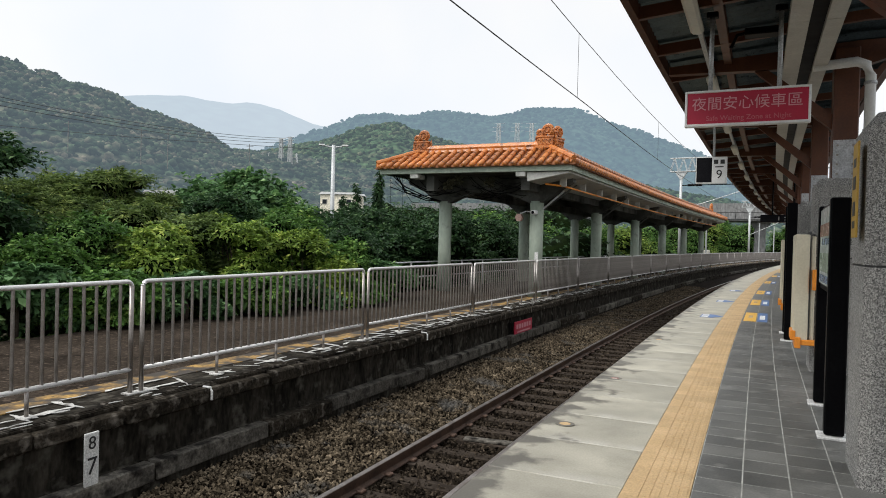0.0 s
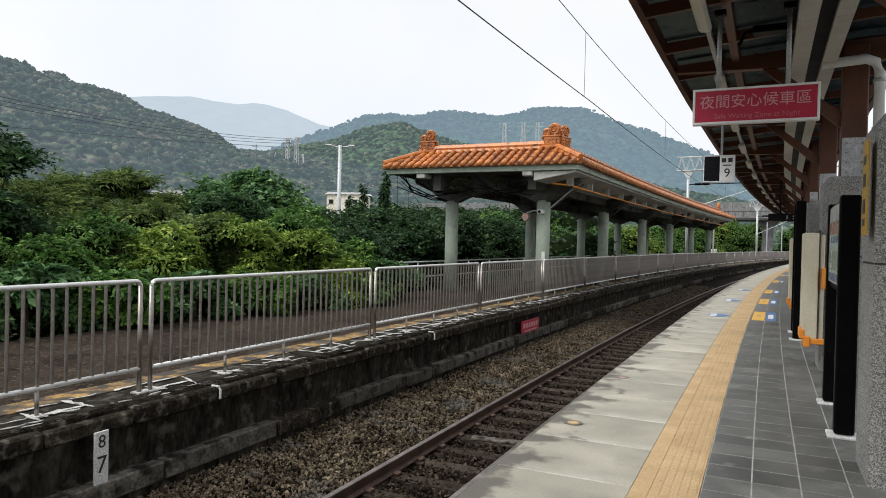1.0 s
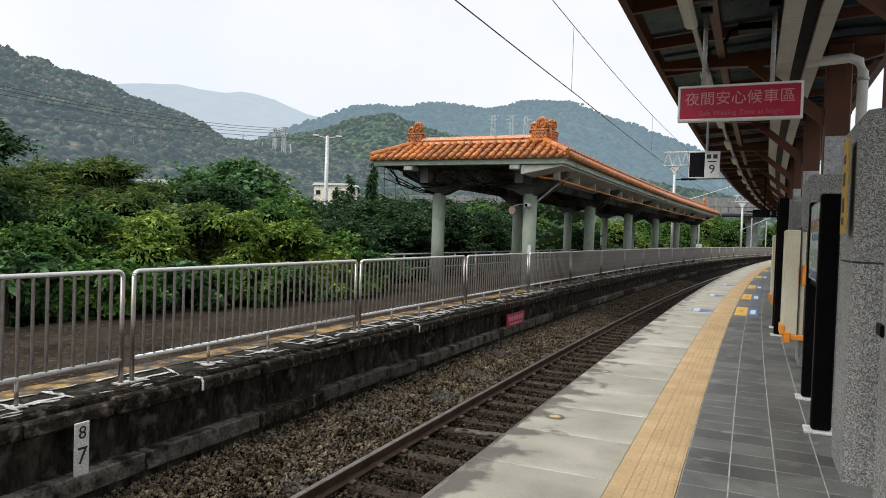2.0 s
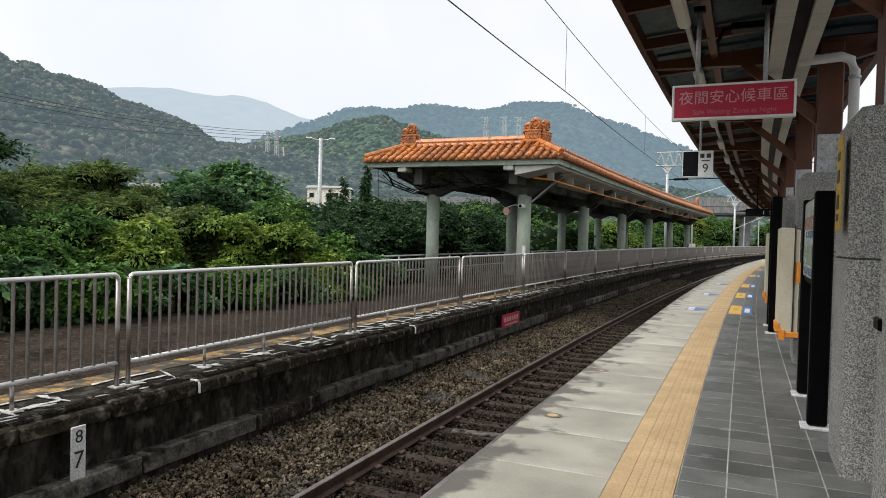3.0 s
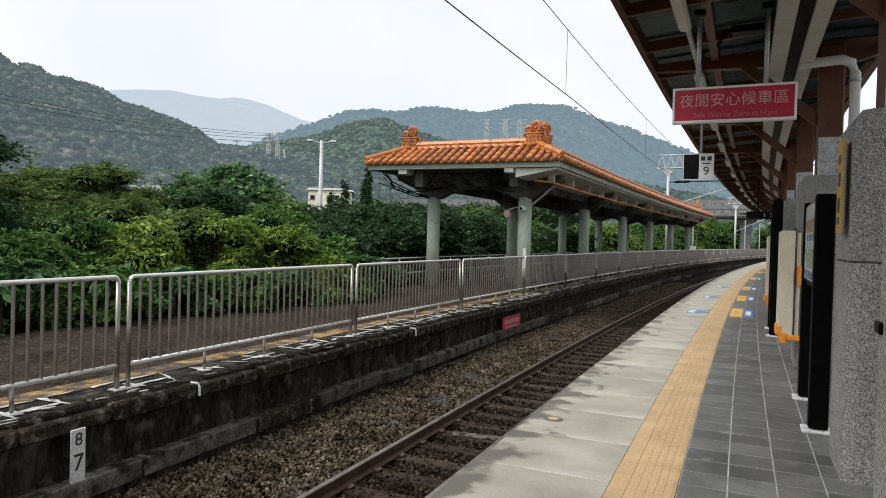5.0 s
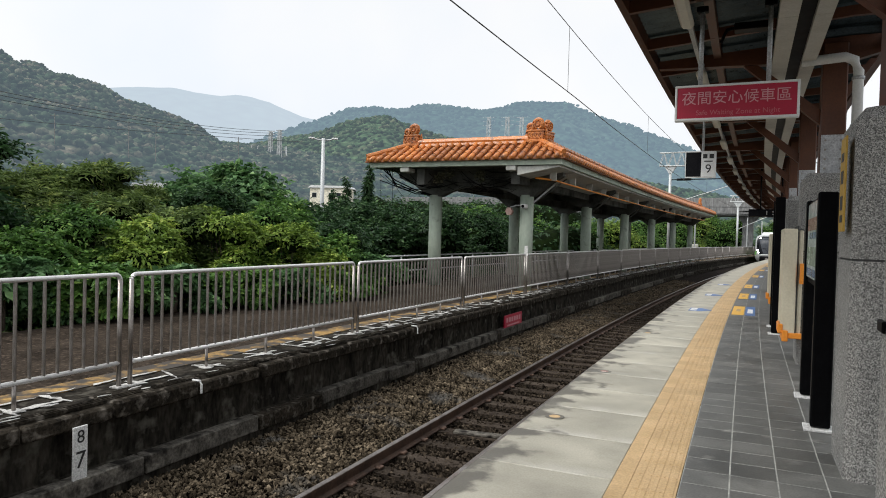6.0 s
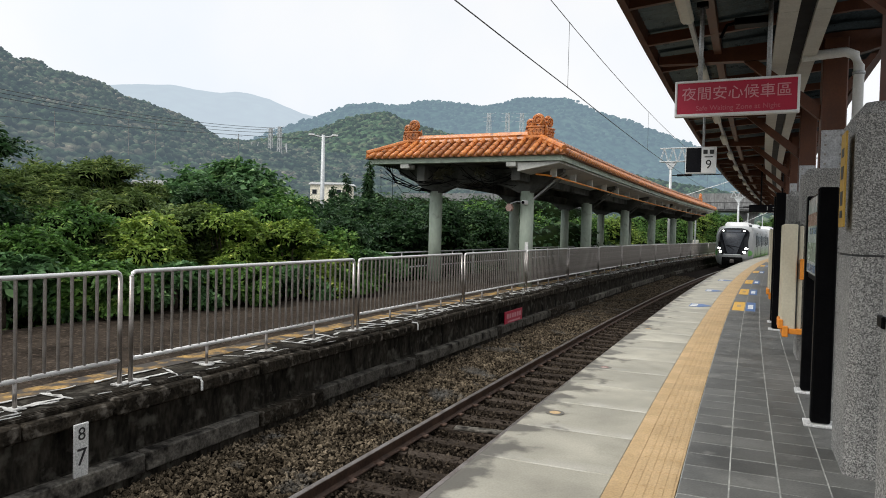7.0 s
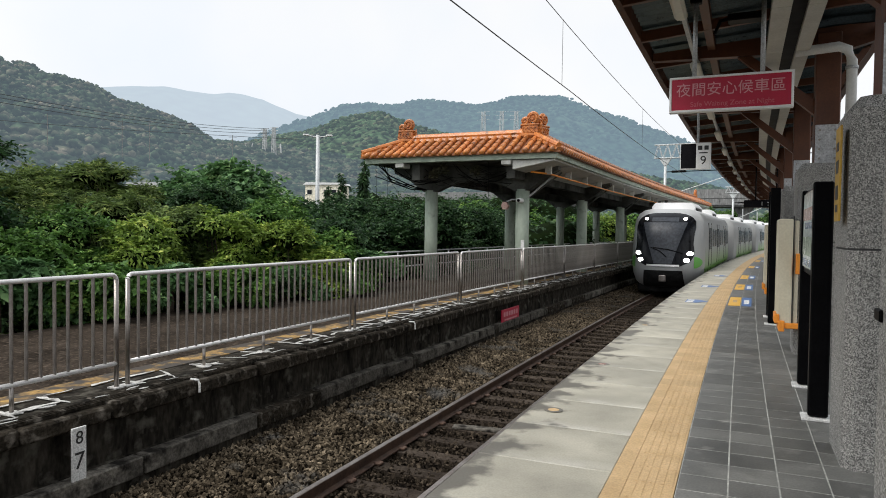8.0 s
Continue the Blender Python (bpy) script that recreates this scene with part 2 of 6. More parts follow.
M_RAIL = surf("rusty rail", (0.065, 0.038, 0.027), (0.15, 0.088, 0.060), 0.75, 5, 50, 0.3)
M_RAILTOP = surf("worn rail head", (0.20, 0.17, 0.15), (0.36, 0.33, 0.31), 0.35, 5, 60, 0.05, metal=0.8)
M_SLEEPER = surf("dirty sleeper", (0.032, 0.025, 0.02), (0.075, 0.06, 0.048), 0.9, 5, 40, 0.4, piece=0.25)
M_STONE = surf("ballast stone", (0.030, 0.023, 0.015), (0.165, 0.132, 0.092), 0.9, 3.0, 50, 0.3, piece=0.97, island=True, spots=(0.125, 0.12, 0.11), spot_scale=1.6, spot_at=0.60)
M_STONED = surf("dark ballast stone", (0.016, 0.012, 0.009), (0.070, 0.055, 0.040), 0.8, 3.0, 50, 0.3, piece=0.9, island=True)
M_BED = surf("ballast bed", (0.010, 0.008, 0.007), (0.03, 0.023, 0.019), 0.95, 3, 30, 0.8)
M_GRAN = granite("washed granite")
M_GREENCON = surf("pale green painted concrete", (0.275, 0.335, 0.27), (0.44, 0.50, 0.41), 0.75, 1.8, 14, 0.15, stretch=(1, 1, 0.4), spots=(0.14, 0.15, 0.13), spot_scale=2.6, spot_at=0.62, fine_mix=0.1)
# Darker than the fascia: stains plus the underside's shade in the base colour.
M_SOFFIT = surf("stained shaded soffit", (0.045, 0.045, 0.041), (0.145, 0.148, 0.135), 0.85, 0.9, 18, 0.3, spots=(0.02, 0.02, 0.018), spot_scale=1.3, spot_at=0.55, fine_mix=0.12)
M_CLAY = surf("orange glazed tile", (0.40, 0.120, 0.028), (0.55, 0.205, 0.050), 0.42, 2.0, 30, 0.15, piece=0.28, coat=0.08, spots=(0.13, 0.055, 0.028), spot_scale=4.5, spot_at=0.585)
# Darker clay: shadow between the tile courses is put into this colour.
M_CLAYPAN = surf("shaded clay pan tile", (0.17, 0.06, 0.022), (0.30, 0.11, 0.035), 0.7, 3, 30, 0.2, spots=(0.05, 0.03, 0.02), spot_scale=4, spot_at=0.55)
# Pale as if lit from the ground; eaves panel, hangers and beam ends.
M_PALECON = surf("pale underlit concrete", (0.46, 0.47, 0.43), (0.60, 0.60, 0.56), 0.8, 1.2, 20, 0.15, spots=(0.22, 0.215, 0.19), spot_scale=1.8, spot_at=0.60, fine_mix=0.12)
M_BROWN = surf("brown painted steel", (0.075, 0.023, 0.008), (0.12, 0.039, 0.014), 0.5, 3, 40, 0.1, fine_mix=0.15)
M_CORR = surf("dark roof sheet", (0.022, 0.034, 0.04), (0.055, 0.078, 0.088), 0.30, 3, 40, 0.1, metal=0.5)
M_DUCT = surf("off-white cable tray", (0.48, 0.465, 0.42), (0.60, 0.585, 0.54), 0.55, 3, 40, 0.05, fine_mix=0.1)
M_WHITE = surf("white painted metal", (0.68, 0.69, 0.68), (0.8, 0.8, 0.79), 0.45, 4, 50, 0.05, fine_mix=0.08)
M_PLATE = surf("galvanised plate", (0.40, 0.41, 0.42), (0.55, 0.56, 0.57), 0.5, 6, 50, 0.1, metal=0.4)
M_BLACK = surf("black metal", (0.002, 0.002, 0.0025), (0.004, 0.004, 0.0045), 0.45, 4, 40, 0.05)
M_LED = surf("dark display", (0.006, 0.006, 0.008), (0.012, 0.012, 0.014), 0.2, 4, 40, 0.0)
M_RED = surf("crimson sign face", (0.40, 0.012, 0.04), (0.47, 0.018, 0.055), 0.4, 2, 40, 0.02, fine_mix=0.05)
M_PINK = surf("pink lettering", (0.62, 0.30, 0.33), (0.66, 0.34, 0.37), 0.5, 4, 40, 0.0, fine_mix=0.04)
M_DIMPINK = surf("faded pink lettering", (0.50, 0.12, 0.15), (0.54, 0.15, 0.18), 0.5, 4, 40, 0.0, fine_mix=0.04)
M_BEIGE = surf("beige ramp board", (0.55, 0.50, 0.37), (0.64, 0.59, 0.45), 0.5, 3, 40, 0.05, fine_mix=0.08)
M_ORANGE = surf("orange bracket", (0.75, 0.24, 0.02), (0.82, 0.30, 0.03), 0.5, 5, 40, 0.05, fine_mix=0.1)
M_DARKINK = surf("dark ink", (0.02, 0.02, 0.02), (0.03, 0.03, 0.03), 0.6, 5, 40, 0.0)
M_POSTER = surf("printed poster", (0.45, 0.52, 0.5), (0.60, 0.65, 0.62), 0.25, 3, 30, 0.0)
M_POSTGREEN = surf("faded poster green", (0.28, 0.36, 0.28), (0.36, 0.43, 0.34), 0.25, 9, 40, 0.0)
M_POSTRED = surf("faded poster red", (0.42, 0.26, 0.22), (0.48, 0.32, 0.27), 0.25, 9, 40, 0.0)
M_POSTBLUE = surf("poster blue grey", (0.12, 0.17, 0.26), (0.25, 0.32, 0.42), 0.25, 9, 40, 0.0)
M_TUBE = surf("fluorescent cover", (0.62, 0.6, 0.52), (0.72, 0.7, 0.62), 0.4, 3, 40, 0.0, fine_mix=0.06)
M_POLE = surf("galvanised pole", (0.45, 0.47, 0.47), (0.6, 0.62, 0.62), 0.5, 2, 30, 0.05, metal=0.2)
M_WIRE = surf("overhead wire", (0.03, 0.03, 0.03), (0.05, 0.05, 0.05), 0.6, 2, 30, 0.0)
M_SOIL = surf("earth and undergrowth", (0.02, 0.022, 0.012), (0.05, 0.045, 0.028), 0.95, 0.4, 6, 0.6)
M_BARK = surf("bark", (0.05, 0.04, 0.03), (0.11, 0.09, 0.07), 0.9, 5, 40, 0.6, stretch=(3, 3, 0.6))
# Near-black filler: the shade deep inside crowns is given as a colour.
M_SHADEMASS = surf("leaf shade filler", (0.003, 0.007, 0.002), (0.012, 0.022, 0.006), 0.9, 2, 14, 0.9)
M_LEAF = leaf_mat("leaf green", (0.014, 0.045, 0.012), (0.125, 0.255, 0.055), (0.36, 0.50, 0.13))
# Kept extra dark: deep shade behind the shelter is put into the colour.
M_LEAFD = leaf_mat("leaf dark green with shade", (0.006, 0.021, 0.010), (0.048, 0.105, 0.038), (0.15, 0.25, 0.09))
M_LEAFY = leaf_mat("leaf yellow green", (0.030, 0.075, 0.014), (0.24, 0.355, 0.062), (0.58, 0.64, 0.15))
M_LEAFO = leaf_mat("leaf olive", (0.022, 0.050, 0.015), (0.17, 0.245, 0.068), (0.42, 0.48, 0.15))
M_LEAFB = leaf_mat("leaf blue green", (0.016, 0.044, 0.020), (0.125, 0.25, 0.092), (0.33, 0.49, 0.20))
M_CREAM = surf("cream rendered wall", (0.76, 0.71, 0.56), (0.84, 0.79, 0.65), 0.8, 0.5, 5, 0.05)
M_GLASSD = surf("dark window glass", (0.008, 0.01, 0.012), (0.02, 0.025, 0.03), 0.25, 1, 10, 0.0)
M_BRIDGE = surf("bridge concrete", (0.14, 0.145, 0.145), (0.25, 0.25, 0.245), 0.85, 0.5, 4, 0.1, stretch=(1, 1, 0.3))
M_TRAIN = surf("train silver grey", (0.40, 0.41, 0.41), (0.46, 0.47, 0.47), 0.35, 0.6, 20, 0.0, space="object", fine_mix=0.04)
M_TRAINW = surf("train roof white", (0.84, 0.85, 0.85), (0.9, 0.9, 0.9), 0.4, 0.6, 20, 0.0, space="object", fine_mix=0.04)
M_TRAING = surf("train green", (0.10, 0.42, 0.04), (0.14, 0.50, 0.06), 0.35, 1, 20, 0.0, space="object", fine_mix=0.04)


def fade_paint(name, low, high, z0, z1):
    """Livery paint that runs from one colour into the other with height."""
    m, nt, b = nodes_of(name)
    N, L = nt.nodes.new, nt.links.new
    xyz, rng_, mix = N("ShaderNodeSeparateXYZ"), N("ShaderNodeMapRange"), N("ShaderNodeMix")
    L(N("ShaderNodeTexCoord").outputs["Object"], xyz.inputs[0])
    rng_.inputs["From Min"].default_value, rng_.inputs["From Max"].default_value = z0, z1
    L(xyz.outputs["Z"], rng_.inputs["Value"])
    mix.data_type = "RGBA"
    mix.inputs["A"].default_value, mix.inputs["B"].default_value = (*low, 1), (*high, 1)
    L(rng_.outputs[0], mix.inputs["Factor"])
    L(mix.outputs["Result"], b.inputs["Base Color"])
    b.inputs["Roughness"].default_value = 0.35
    return m


M_TRAINPG = fade_paint("train green fading to silver", (0.17, 0.38, 0.06), (0.43, 0.44, 0.44), -0.1, 0.95)
M_MASK = surf("train front glass", (0.006, 0.007, 0.009), (0.010, 0.011, 0.014), 0.22, 1, 10, 0.0, space="object")
M_SCREEN = surf("train windscreen", (0.045, 0.05, 0.06), (0.06, 0.066, 0.076), 0.34, 1, 10, 0.0, space="object")
M_UNDER = surf("train underframe", (0.012, 0.012, 0.012), (0.03, 0.03, 0.03), 0.8, 3, 30, 0.2, space="object")
M_HEAD = glow("headlight", (1.0, 0.97, 0.9), 14.0)

for m in (M_OLDCON, M_COPING, M_OLDTOP, M_BED, M_STONE, M_STONED, M_SLEEPER, M_SHADEMASS, M_SOFFIT, M_LEDGE, M_SOIL, M_UNDER, M_BARK):
    m.node_tree.nodes["Principled BSDF"].inputs["Specular IOR Level"].default_value = 0.03
for m in (M_LEAF, M_LEAFD, M_LEAFY, M_LEAFO, M_LEAFB):
    m.node_tree.nodes["Principled BSDF"].inputs["Specular IOR Level"].default_value = 0.2
for m in (M_MASK, M_SCREEN, M_GLASSD):
    m.node_tree.nodes["Principled BSDF"].inputs["Specular IOR Level"].default_value = 0.2
for m in (M_BLACK, M_LED):
    m.node_tree.nodes["Principled BSDF"].inputs["Specular IOR Level"].default_value = 0.05

# ---------- building helpers ----------
RAD, Y0 = 620.0, 12.6   # the line bends to the right with this radius; d: metres right of the eye's line, s: along it


def on(d, s, z=0.0):
    a = (s - Y0) / RAD
    return Vector((d + (RAD - d) * (1 - math.cos(a)), Y0 + (RAD - d) * math.sin(a), z))


def place(d, s, z=0.0, turn=0.0):
    return Matrix.Translation(on(d, s, z)) @ pose(0, 0, 0, 0, 0, -math.degrees((s - Y0) / RAD) + turn)


def mesh_ob(name, bm, mat, smooth=False):
    me = bpy.data.meshes.new(name)
    bmesh.ops.recalc_face_normals(bm, faces=bm.faces)
    bm.to_mesh(me)
    bm.free()
    for m in (mat if isinstance(mat, (list, tuple)) else [mat]):
        me.materials.append(m)
    if smooth:
        me.polygons.foreach_set("use_smooth", [True] * len(me.polygons))
    return new(name, me)


def part(name, bm, mat, parent, label="", smooth=False):
    ob = mesh_ob(name, bm, mat, smooth)
    ob.parent = parent
    return tagged(ob, label) if label else ob


def share(name, src, parent, m):
    """Another piece on the same mesh."""
    ob = new(name, src.data)
    ob.parent = parent
    ob.matrix_basis = m
    return ob


def thing(name, label, category, m=None, group="", kind=""):
    ob = new(name)
    ob.empty_display_size = 0.2
    if m is not None:
        ob.matrix_basis = m
    return tagged(ob, label, category, group, kind)


def box(bm, x0, x1, y0, y1, z0, z1, bevel=0.0, m=None):
    r = bmesh.ops.create_cube(bm, size=1.0)
    vs = r["verts"]
    for v in vs:
        v.co = Vector(((x0 + x1) / 2 + v.co.x * (x1 - x0), (y0 + y1) / 2 + v.co.y * (y1 - y0), (z0 + z1) / 2 + v.co.z * (z1 - z0)))
    if bevel > 0:
        es = list({e for v in vs for e in v.link_edges})
        g = bmesh.ops.bevel(bm, geom=es, offset=bevel, segments=1, affect="EDGES", profile=0.5)
        vs = list({v for f in g["faces"] for v in f.verts} | {v for v in vs if v.is_valid})
    if m is not None:
        bmesh.ops.transform(bm, matrix=m, verts=[v for v in vs if v.is_valid])
    return bm


def rbox(*a, **k):
    return box(bmesh.new(), *a, **k)


def tube(bm, pts, r, n=8, cap=True):
    """A round bar along points; r may be a list."""
    pts = [Vector(p) for p in pts]
    rings = []
    for i, p in enumerate(pts):
        a, b = pts[max(i - 1, 0)], pts[min(i + 1, len(pts) - 1)]
        d = (b - a).normalized()
        ref = Vector((0, 0, 1)) if abs(d.z) < 0.9 else Vector((0, 1, 0))
        u = d.cross(ref).normalized()
        w = u.cross(d)
        rr = r[i] if isinstance(r, (list, tuple)) else r
        rings.append([bm.verts.new(p + (u * math.cos(2 * math.pi * k / n) + w * math.sin(2 * math.pi * k / n)) * rr) for k in range(n)])
    for a, b in zip(rings, rings[1:]):
        for k in range(n):
            bm.faces.new((a[k], a[(k + 1) % n], b[(k + 1) % n], b[k]))
    if cap:
        bm.faces.new(rings[0][::-1])
        bm.faces.new(rings[-1])
    return bm


def rtube(*a, **k):
    return tube(bmesh.new(), *a, **k)


def sweep(profile, s0, s1, step, bm=None):
    """A closed section (d, z) drawn along the line from s0 to s1."""
    bm = bm or bmesh.new()
    n = max(2, int(round((s1 - s0) / step)) + 1)
    rings = []
    for i in range(n):
        s = s0 + (s1 - s0) * i / (n - 1)
        rings.append([bm.verts.new(on(d, s, z)) for d, z in profile])
    k = len(profile)
    for a, b in zip(rings, rings[1:]):
        for j in range(k):
            bm.faces.new((a[j], a[(j + 1) % k], b[(j + 1) % k], b[j]))
    bm.faces.new(rings[0])
    bm.faces.new(rings[-1][::-1])
    return bm


def prism(bm, outline, y0, y1, axis="y"):
    """An outline in (x, z) pulled from y0 to y1."""
    lo = [bm.verts.new((x, y0, z)) for x, z in outline]
    hi = [bm.verts.new((x, y1, z)) for x, z in outline]
    n = len(outline)
    for i in range(n):
        bm.faces.new((lo[i], lo[(i + 1) % n], hi[(i + 1) % n], hi[i]))
    bm.faces.new(lo[::-1])
    bm.faces.new(hi)
    return bm


def raw(name, verts, faces, mat, smooth=False):
    me = bpy.data.meshes.new(name)
    me.from_pydata(verts, [], faces)
    me.materials.append(mat)
    if smooth:
        me.polygons.foreach_set("use_smooth", [True] * len(me.polygons))
    me.update()
    return new(name, me)


def lettering(name, words, size, mat, parent, m, label=""):
    cu = bpy.data.curves.new(name, "FONT")
    cu.body, cu.size, cu.align_x, cu.align_y, cu.extrude = words, size, "CENTER", "CENTER", 0.002
    tmp = new("tmp", cu)
    me = bpy.data.meshes.new_from_object(tmp.evaluated_get(bpy.context.evaluated_depsgraph_get()))
    bpy.data.objects.remove(tmp)
    me.materials.clear()
    me.materials.append(mat)
    ob = new(name, me)
    ob.parent, ob.matrix_basis = parent, m
    return tagged(ob, label) if label else ob

# ---------- ground, track bed, platforms ----------
S0, S1 = -14.0, 400.0          # the line is built between these
EDGE, LEDGE, LTOP, RAILZ = -1.81, -5.80, -0.17, -1.045

gv = [(-3500, -3500, -1.75), (3500, -3500, -1.75), (3500, 3500, -1.75), (-3500, 3500, -1.75)]
tagged(raw("ground", gv, [(0, 1, 2, 3)], M_SOIL), "dark earth with undergrowth beside the railway", "ground", kind="structure")
tagged(mesh_ob("track_bed", sweep([(-5.9, -1.7), (-1.7, -1.7), (-1.7, -1.33), (-4.3, -1.33), (-4.6, -1.17), (-5.1, -1.12), (-5.9, -1.10)], S0, S1, 5), M_BED),
       "brown ballast bed between the two platforms", "track bed", kind="structure")

# near platform: edge slabs, tactile strip and floor tiles over one body
platform = tagged(mesh_ob("platform", sweep([(EDGE + 0.06, -1.7), (6.5, -1.7), (6.5, -0.03), (EDGE + 0.0, -0.03), (EDGE + 0.0, -0.28), (EDGE + 0.06, -0.30)], S0, S1, 4), M_OLDCON),
                  "concrete platform with slab edge, tactile strip and grey tiles", "platform", kind="structure")

# far platform: old and dark, its coping overhanging a stepped wall
old_platform = tagged(mesh_ob("old_platform", sweep([(-10.9, -1.72), (LEDGE + 0.07, -1.72), (LEDGE + 0.07, -0.86), (LEDGE + 0.02, -0.80), (LEDGE - 0.10, -0.77), (LEDGE - 0.10, -0.36),
                      (LEDGE - 0.05, -0.34), (LEDGE - 0.05, -0.30), (LEDGE - 0.3, -0.30), (LEDGE - 0.3, LTOP), (-10.9, LTOP)], S0, 190, 4), M_OLDCON),
                      "weathered dark old platform with a stepped concrete wall", "platform", kind="structure")
part("deck", sweep([(-10.85, LTOP - 0.02), (LEDGE - 0.95, LTOP - 0.02), (LEDGE - 0.95, LTOP + 0.006), (-10.85, LTOP + 0.006)], S0, 190, 4), M_OLDTOP, old_platform, "brown-grey asphalt deck")
rnd = random.Random(4)
s = 0.0
while s < 110:
    ln = 0.9 + rnd.random() * 0.25
    bm = bmesh.new()
    box(bm, -0.45, 0.0, 0.006, ln - 0.006, LTOP - 0.165, LTOP + rnd.uniform(-0.02, 0.02), 0.022)
    ob = part("coping_block", bm, M_COPING, old_platform)
    ob.matrix_basis = place(LEDGE + 0.02 + rnd.uniform(-0.015, 0.03), s, 0)
    s += ln
# worn yellow strip and lime joints between paving blocks
bm = sweep([(-1.16 + LEDGE, LTOP), (-0.80 + LEDGE, LTOP), (-0.80 + LEDGE, LTOP + 0.010), (-1.16 + LEDGE, LTOP + 0.010)], 0, 120, 2)
part("yellow_strip", bm, M_WORNYEL, old_platform, "worn yellow painted strip")


def smear(bm, pts, w, z):
    """A ragged ribbon of mortar along points (d, s), its width changing from point to point."""
    pts = [Vector((p[0], p[1], 0)) for p in pts]
    fine_ = []
    for a, b in zip(pts, pts[1:]):
        n_ = max(2, int((b - a).length / 0.07))
        fine_ += [a.lerp(b, i / n_) for i in range(n_)]
    fine_.append(pts[-1])
    last = None
    for i, p in enumerate(fine_):
        t = (fine_[min(i + 1, len(fine_) - 1)] - fine_[max(i - 1, 0)]).normalized()
        side = Vector((-t.y, t.x, 0))
        p = p + side * rnd.uniform(-0.012, 0.012)
        h = w * rnd.uniform(0.25, 1.3) * (0.3 if i in (0, len(fine_) - 1) else 1)
        l, r = p + side * h, p - side * h
        now = [bm.verts.new(on(q.x, q.y, z + dz)) for q, dz in ((l, 0), (l, 0.005), (r, 0.005), (r, 0))]
        if last:
            for k in range(4):
                bm.faces.new((last[k], last[(k + 1) % 4], now[(k + 1) % 4], now[k]))
        else:
            bm.faces.new(now)
        last = now
    bm.faces.new(last[::-1])


bm = bmesh.new()
s = 0.4
while s < 60:
    step = rnd.uniform(0.40, 0.58)
    z = LTOP + 0.011
    lean = rnd.uniform(-0.24, 0.24)
    if rnd.random() < 0.85:
        smear(bm, [(LEDGE - 0.30 - rnd.uniform(0, 0.08), s + lean), (LEDGE - 0.52, s + lean * 0.3), (LEDGE - rnd.uniform(0.66, 0.86), s - lean * 0.4)], rnd.uniform(0.018, 0.042), z)
    for d in (LEDGE - 0.31, LEDGE - 0.50, LEDGE - 0.80):
        if rnd.random() < 0.66:
            q = rnd.uniform(0.0, 0.2)
            smear(bm, [(d + rnd.uniform(-0.03, 0.03), s + q), (d, s + 0.5 * step), (d + rnd.uniform(-0.03, 0.03), s + step * rnd.uniform(0.7, 1.05))], rnd.uniform(0.012, 0.034), z + 0.001)
    if rnd.random() < 0.6:
        q = LEDGE - rnd.uniform(0.03, 0.5)
        smear(bm, [(q, s + 0.2), (q + 0.03, s + rnd.uniform(0.3, 0.42))], rnd.uniform(0.015, 0.03), z + 0.014)
    s += step
for k in range(44):
    s = 5.525 + (k // 4 - 1) * 4.785 + (k % 4) * 1.175
    for j in range(4):
        a = rnd.uniform(0, 6.283)
        ln = rnd.uniform(0.10, 0.30)
        smear(bm, [(-6.27, s), (-6.27 + ln * 0.6 * math.cos(a), s + ln * math.sin(a))], rnd.uniform(0.028, 0.055), LTOP + 0.013 + 0.001 * j)
tagged(part("lime_joints", bm, M_LIME, old_platform, "broken white lime joints"), kind="stuff")
rnd = random.Random(12)
s = 1.0
while s < 90:
    ln = rnd.uniform(0.8, 2.6)
    ob = part("ledge_block", rbox(-0.14, 0.022, 0.004, ln - 0.004, -0.20, 0.0, 0.014), M_COPING if rnd.random() < 0.35 else M_LEDGE, old_platform)
    ob.matrix_basis = place(LEDGE + 0.085 + rnd.uniform(-0.015, 0.015), s, -0.775 + rnd.uniform(-0.015, 0.02))
    s += ln + rnd.choice((0.0, 0.0, 0.0, 0.25))

# ---------- rails, sleepers, ballast ----------
def rail(d):
    prof = [(-0.065, -0.153), (0.065, -0.153), (0.065, -0.14), (0.012, -0.12), (0.010, -0.045), (0.035, -0.035), (0.035, -0.006), (-0.035, -0.006), (-0.035, -0.035), (-0.010, -0.045), (-0.012, -0.12), (-0.065, -0.14)]
    ob = tagged(mesh_ob("rail", sweep([(d + x, RAILZ + z) for x, z in prof], S0, S1, 4), M_RAIL), "rusty steel rail with a worn bright head", "rail", "running rails")
    part("rail_head", sweep([(d - 0.033, RAILZ - 0.006), (d + 0.033, RAILZ - 0.006), (d + 0.028, RAILZ), (d - 0.028, RAILZ)], S0, S1, 4), M_RAILTOP, ob, "polished running surface")


for d in (-4.075, -2.94):
    rail(d)
sl = thing("sleeper", "dirty concrete sleeper half buried in ballast", "sleeper", place(-3.507, 0.3, 0), "sleepers")
bm = bmesh.new()
prism(bm, [(-1.0, RAILZ - 0.36), (1.0, RAILZ - 0.36), (1.0, RAILZ - 0.15), (0.3, RAILZ - 0.17), (-0.3, RAILZ - 0.17), (-1.0, RAILZ - 0.15)], -0.12, 0.12)
part("block", bm, M_SLEEPER, sl)
for x in (-0.567, 0.567):
    part("rail_clip", rbox(x - 0.13, x + 0.13, -0.05, 0.05, RAILZ - 0.16, RAILZ - 0.125, 0.01), M_RAIL, sl, "rusty rail clip")
for i in range(1, 150):
    copy_thing(sl, place(-3.507, 0.3 + i * 0.62, 0))


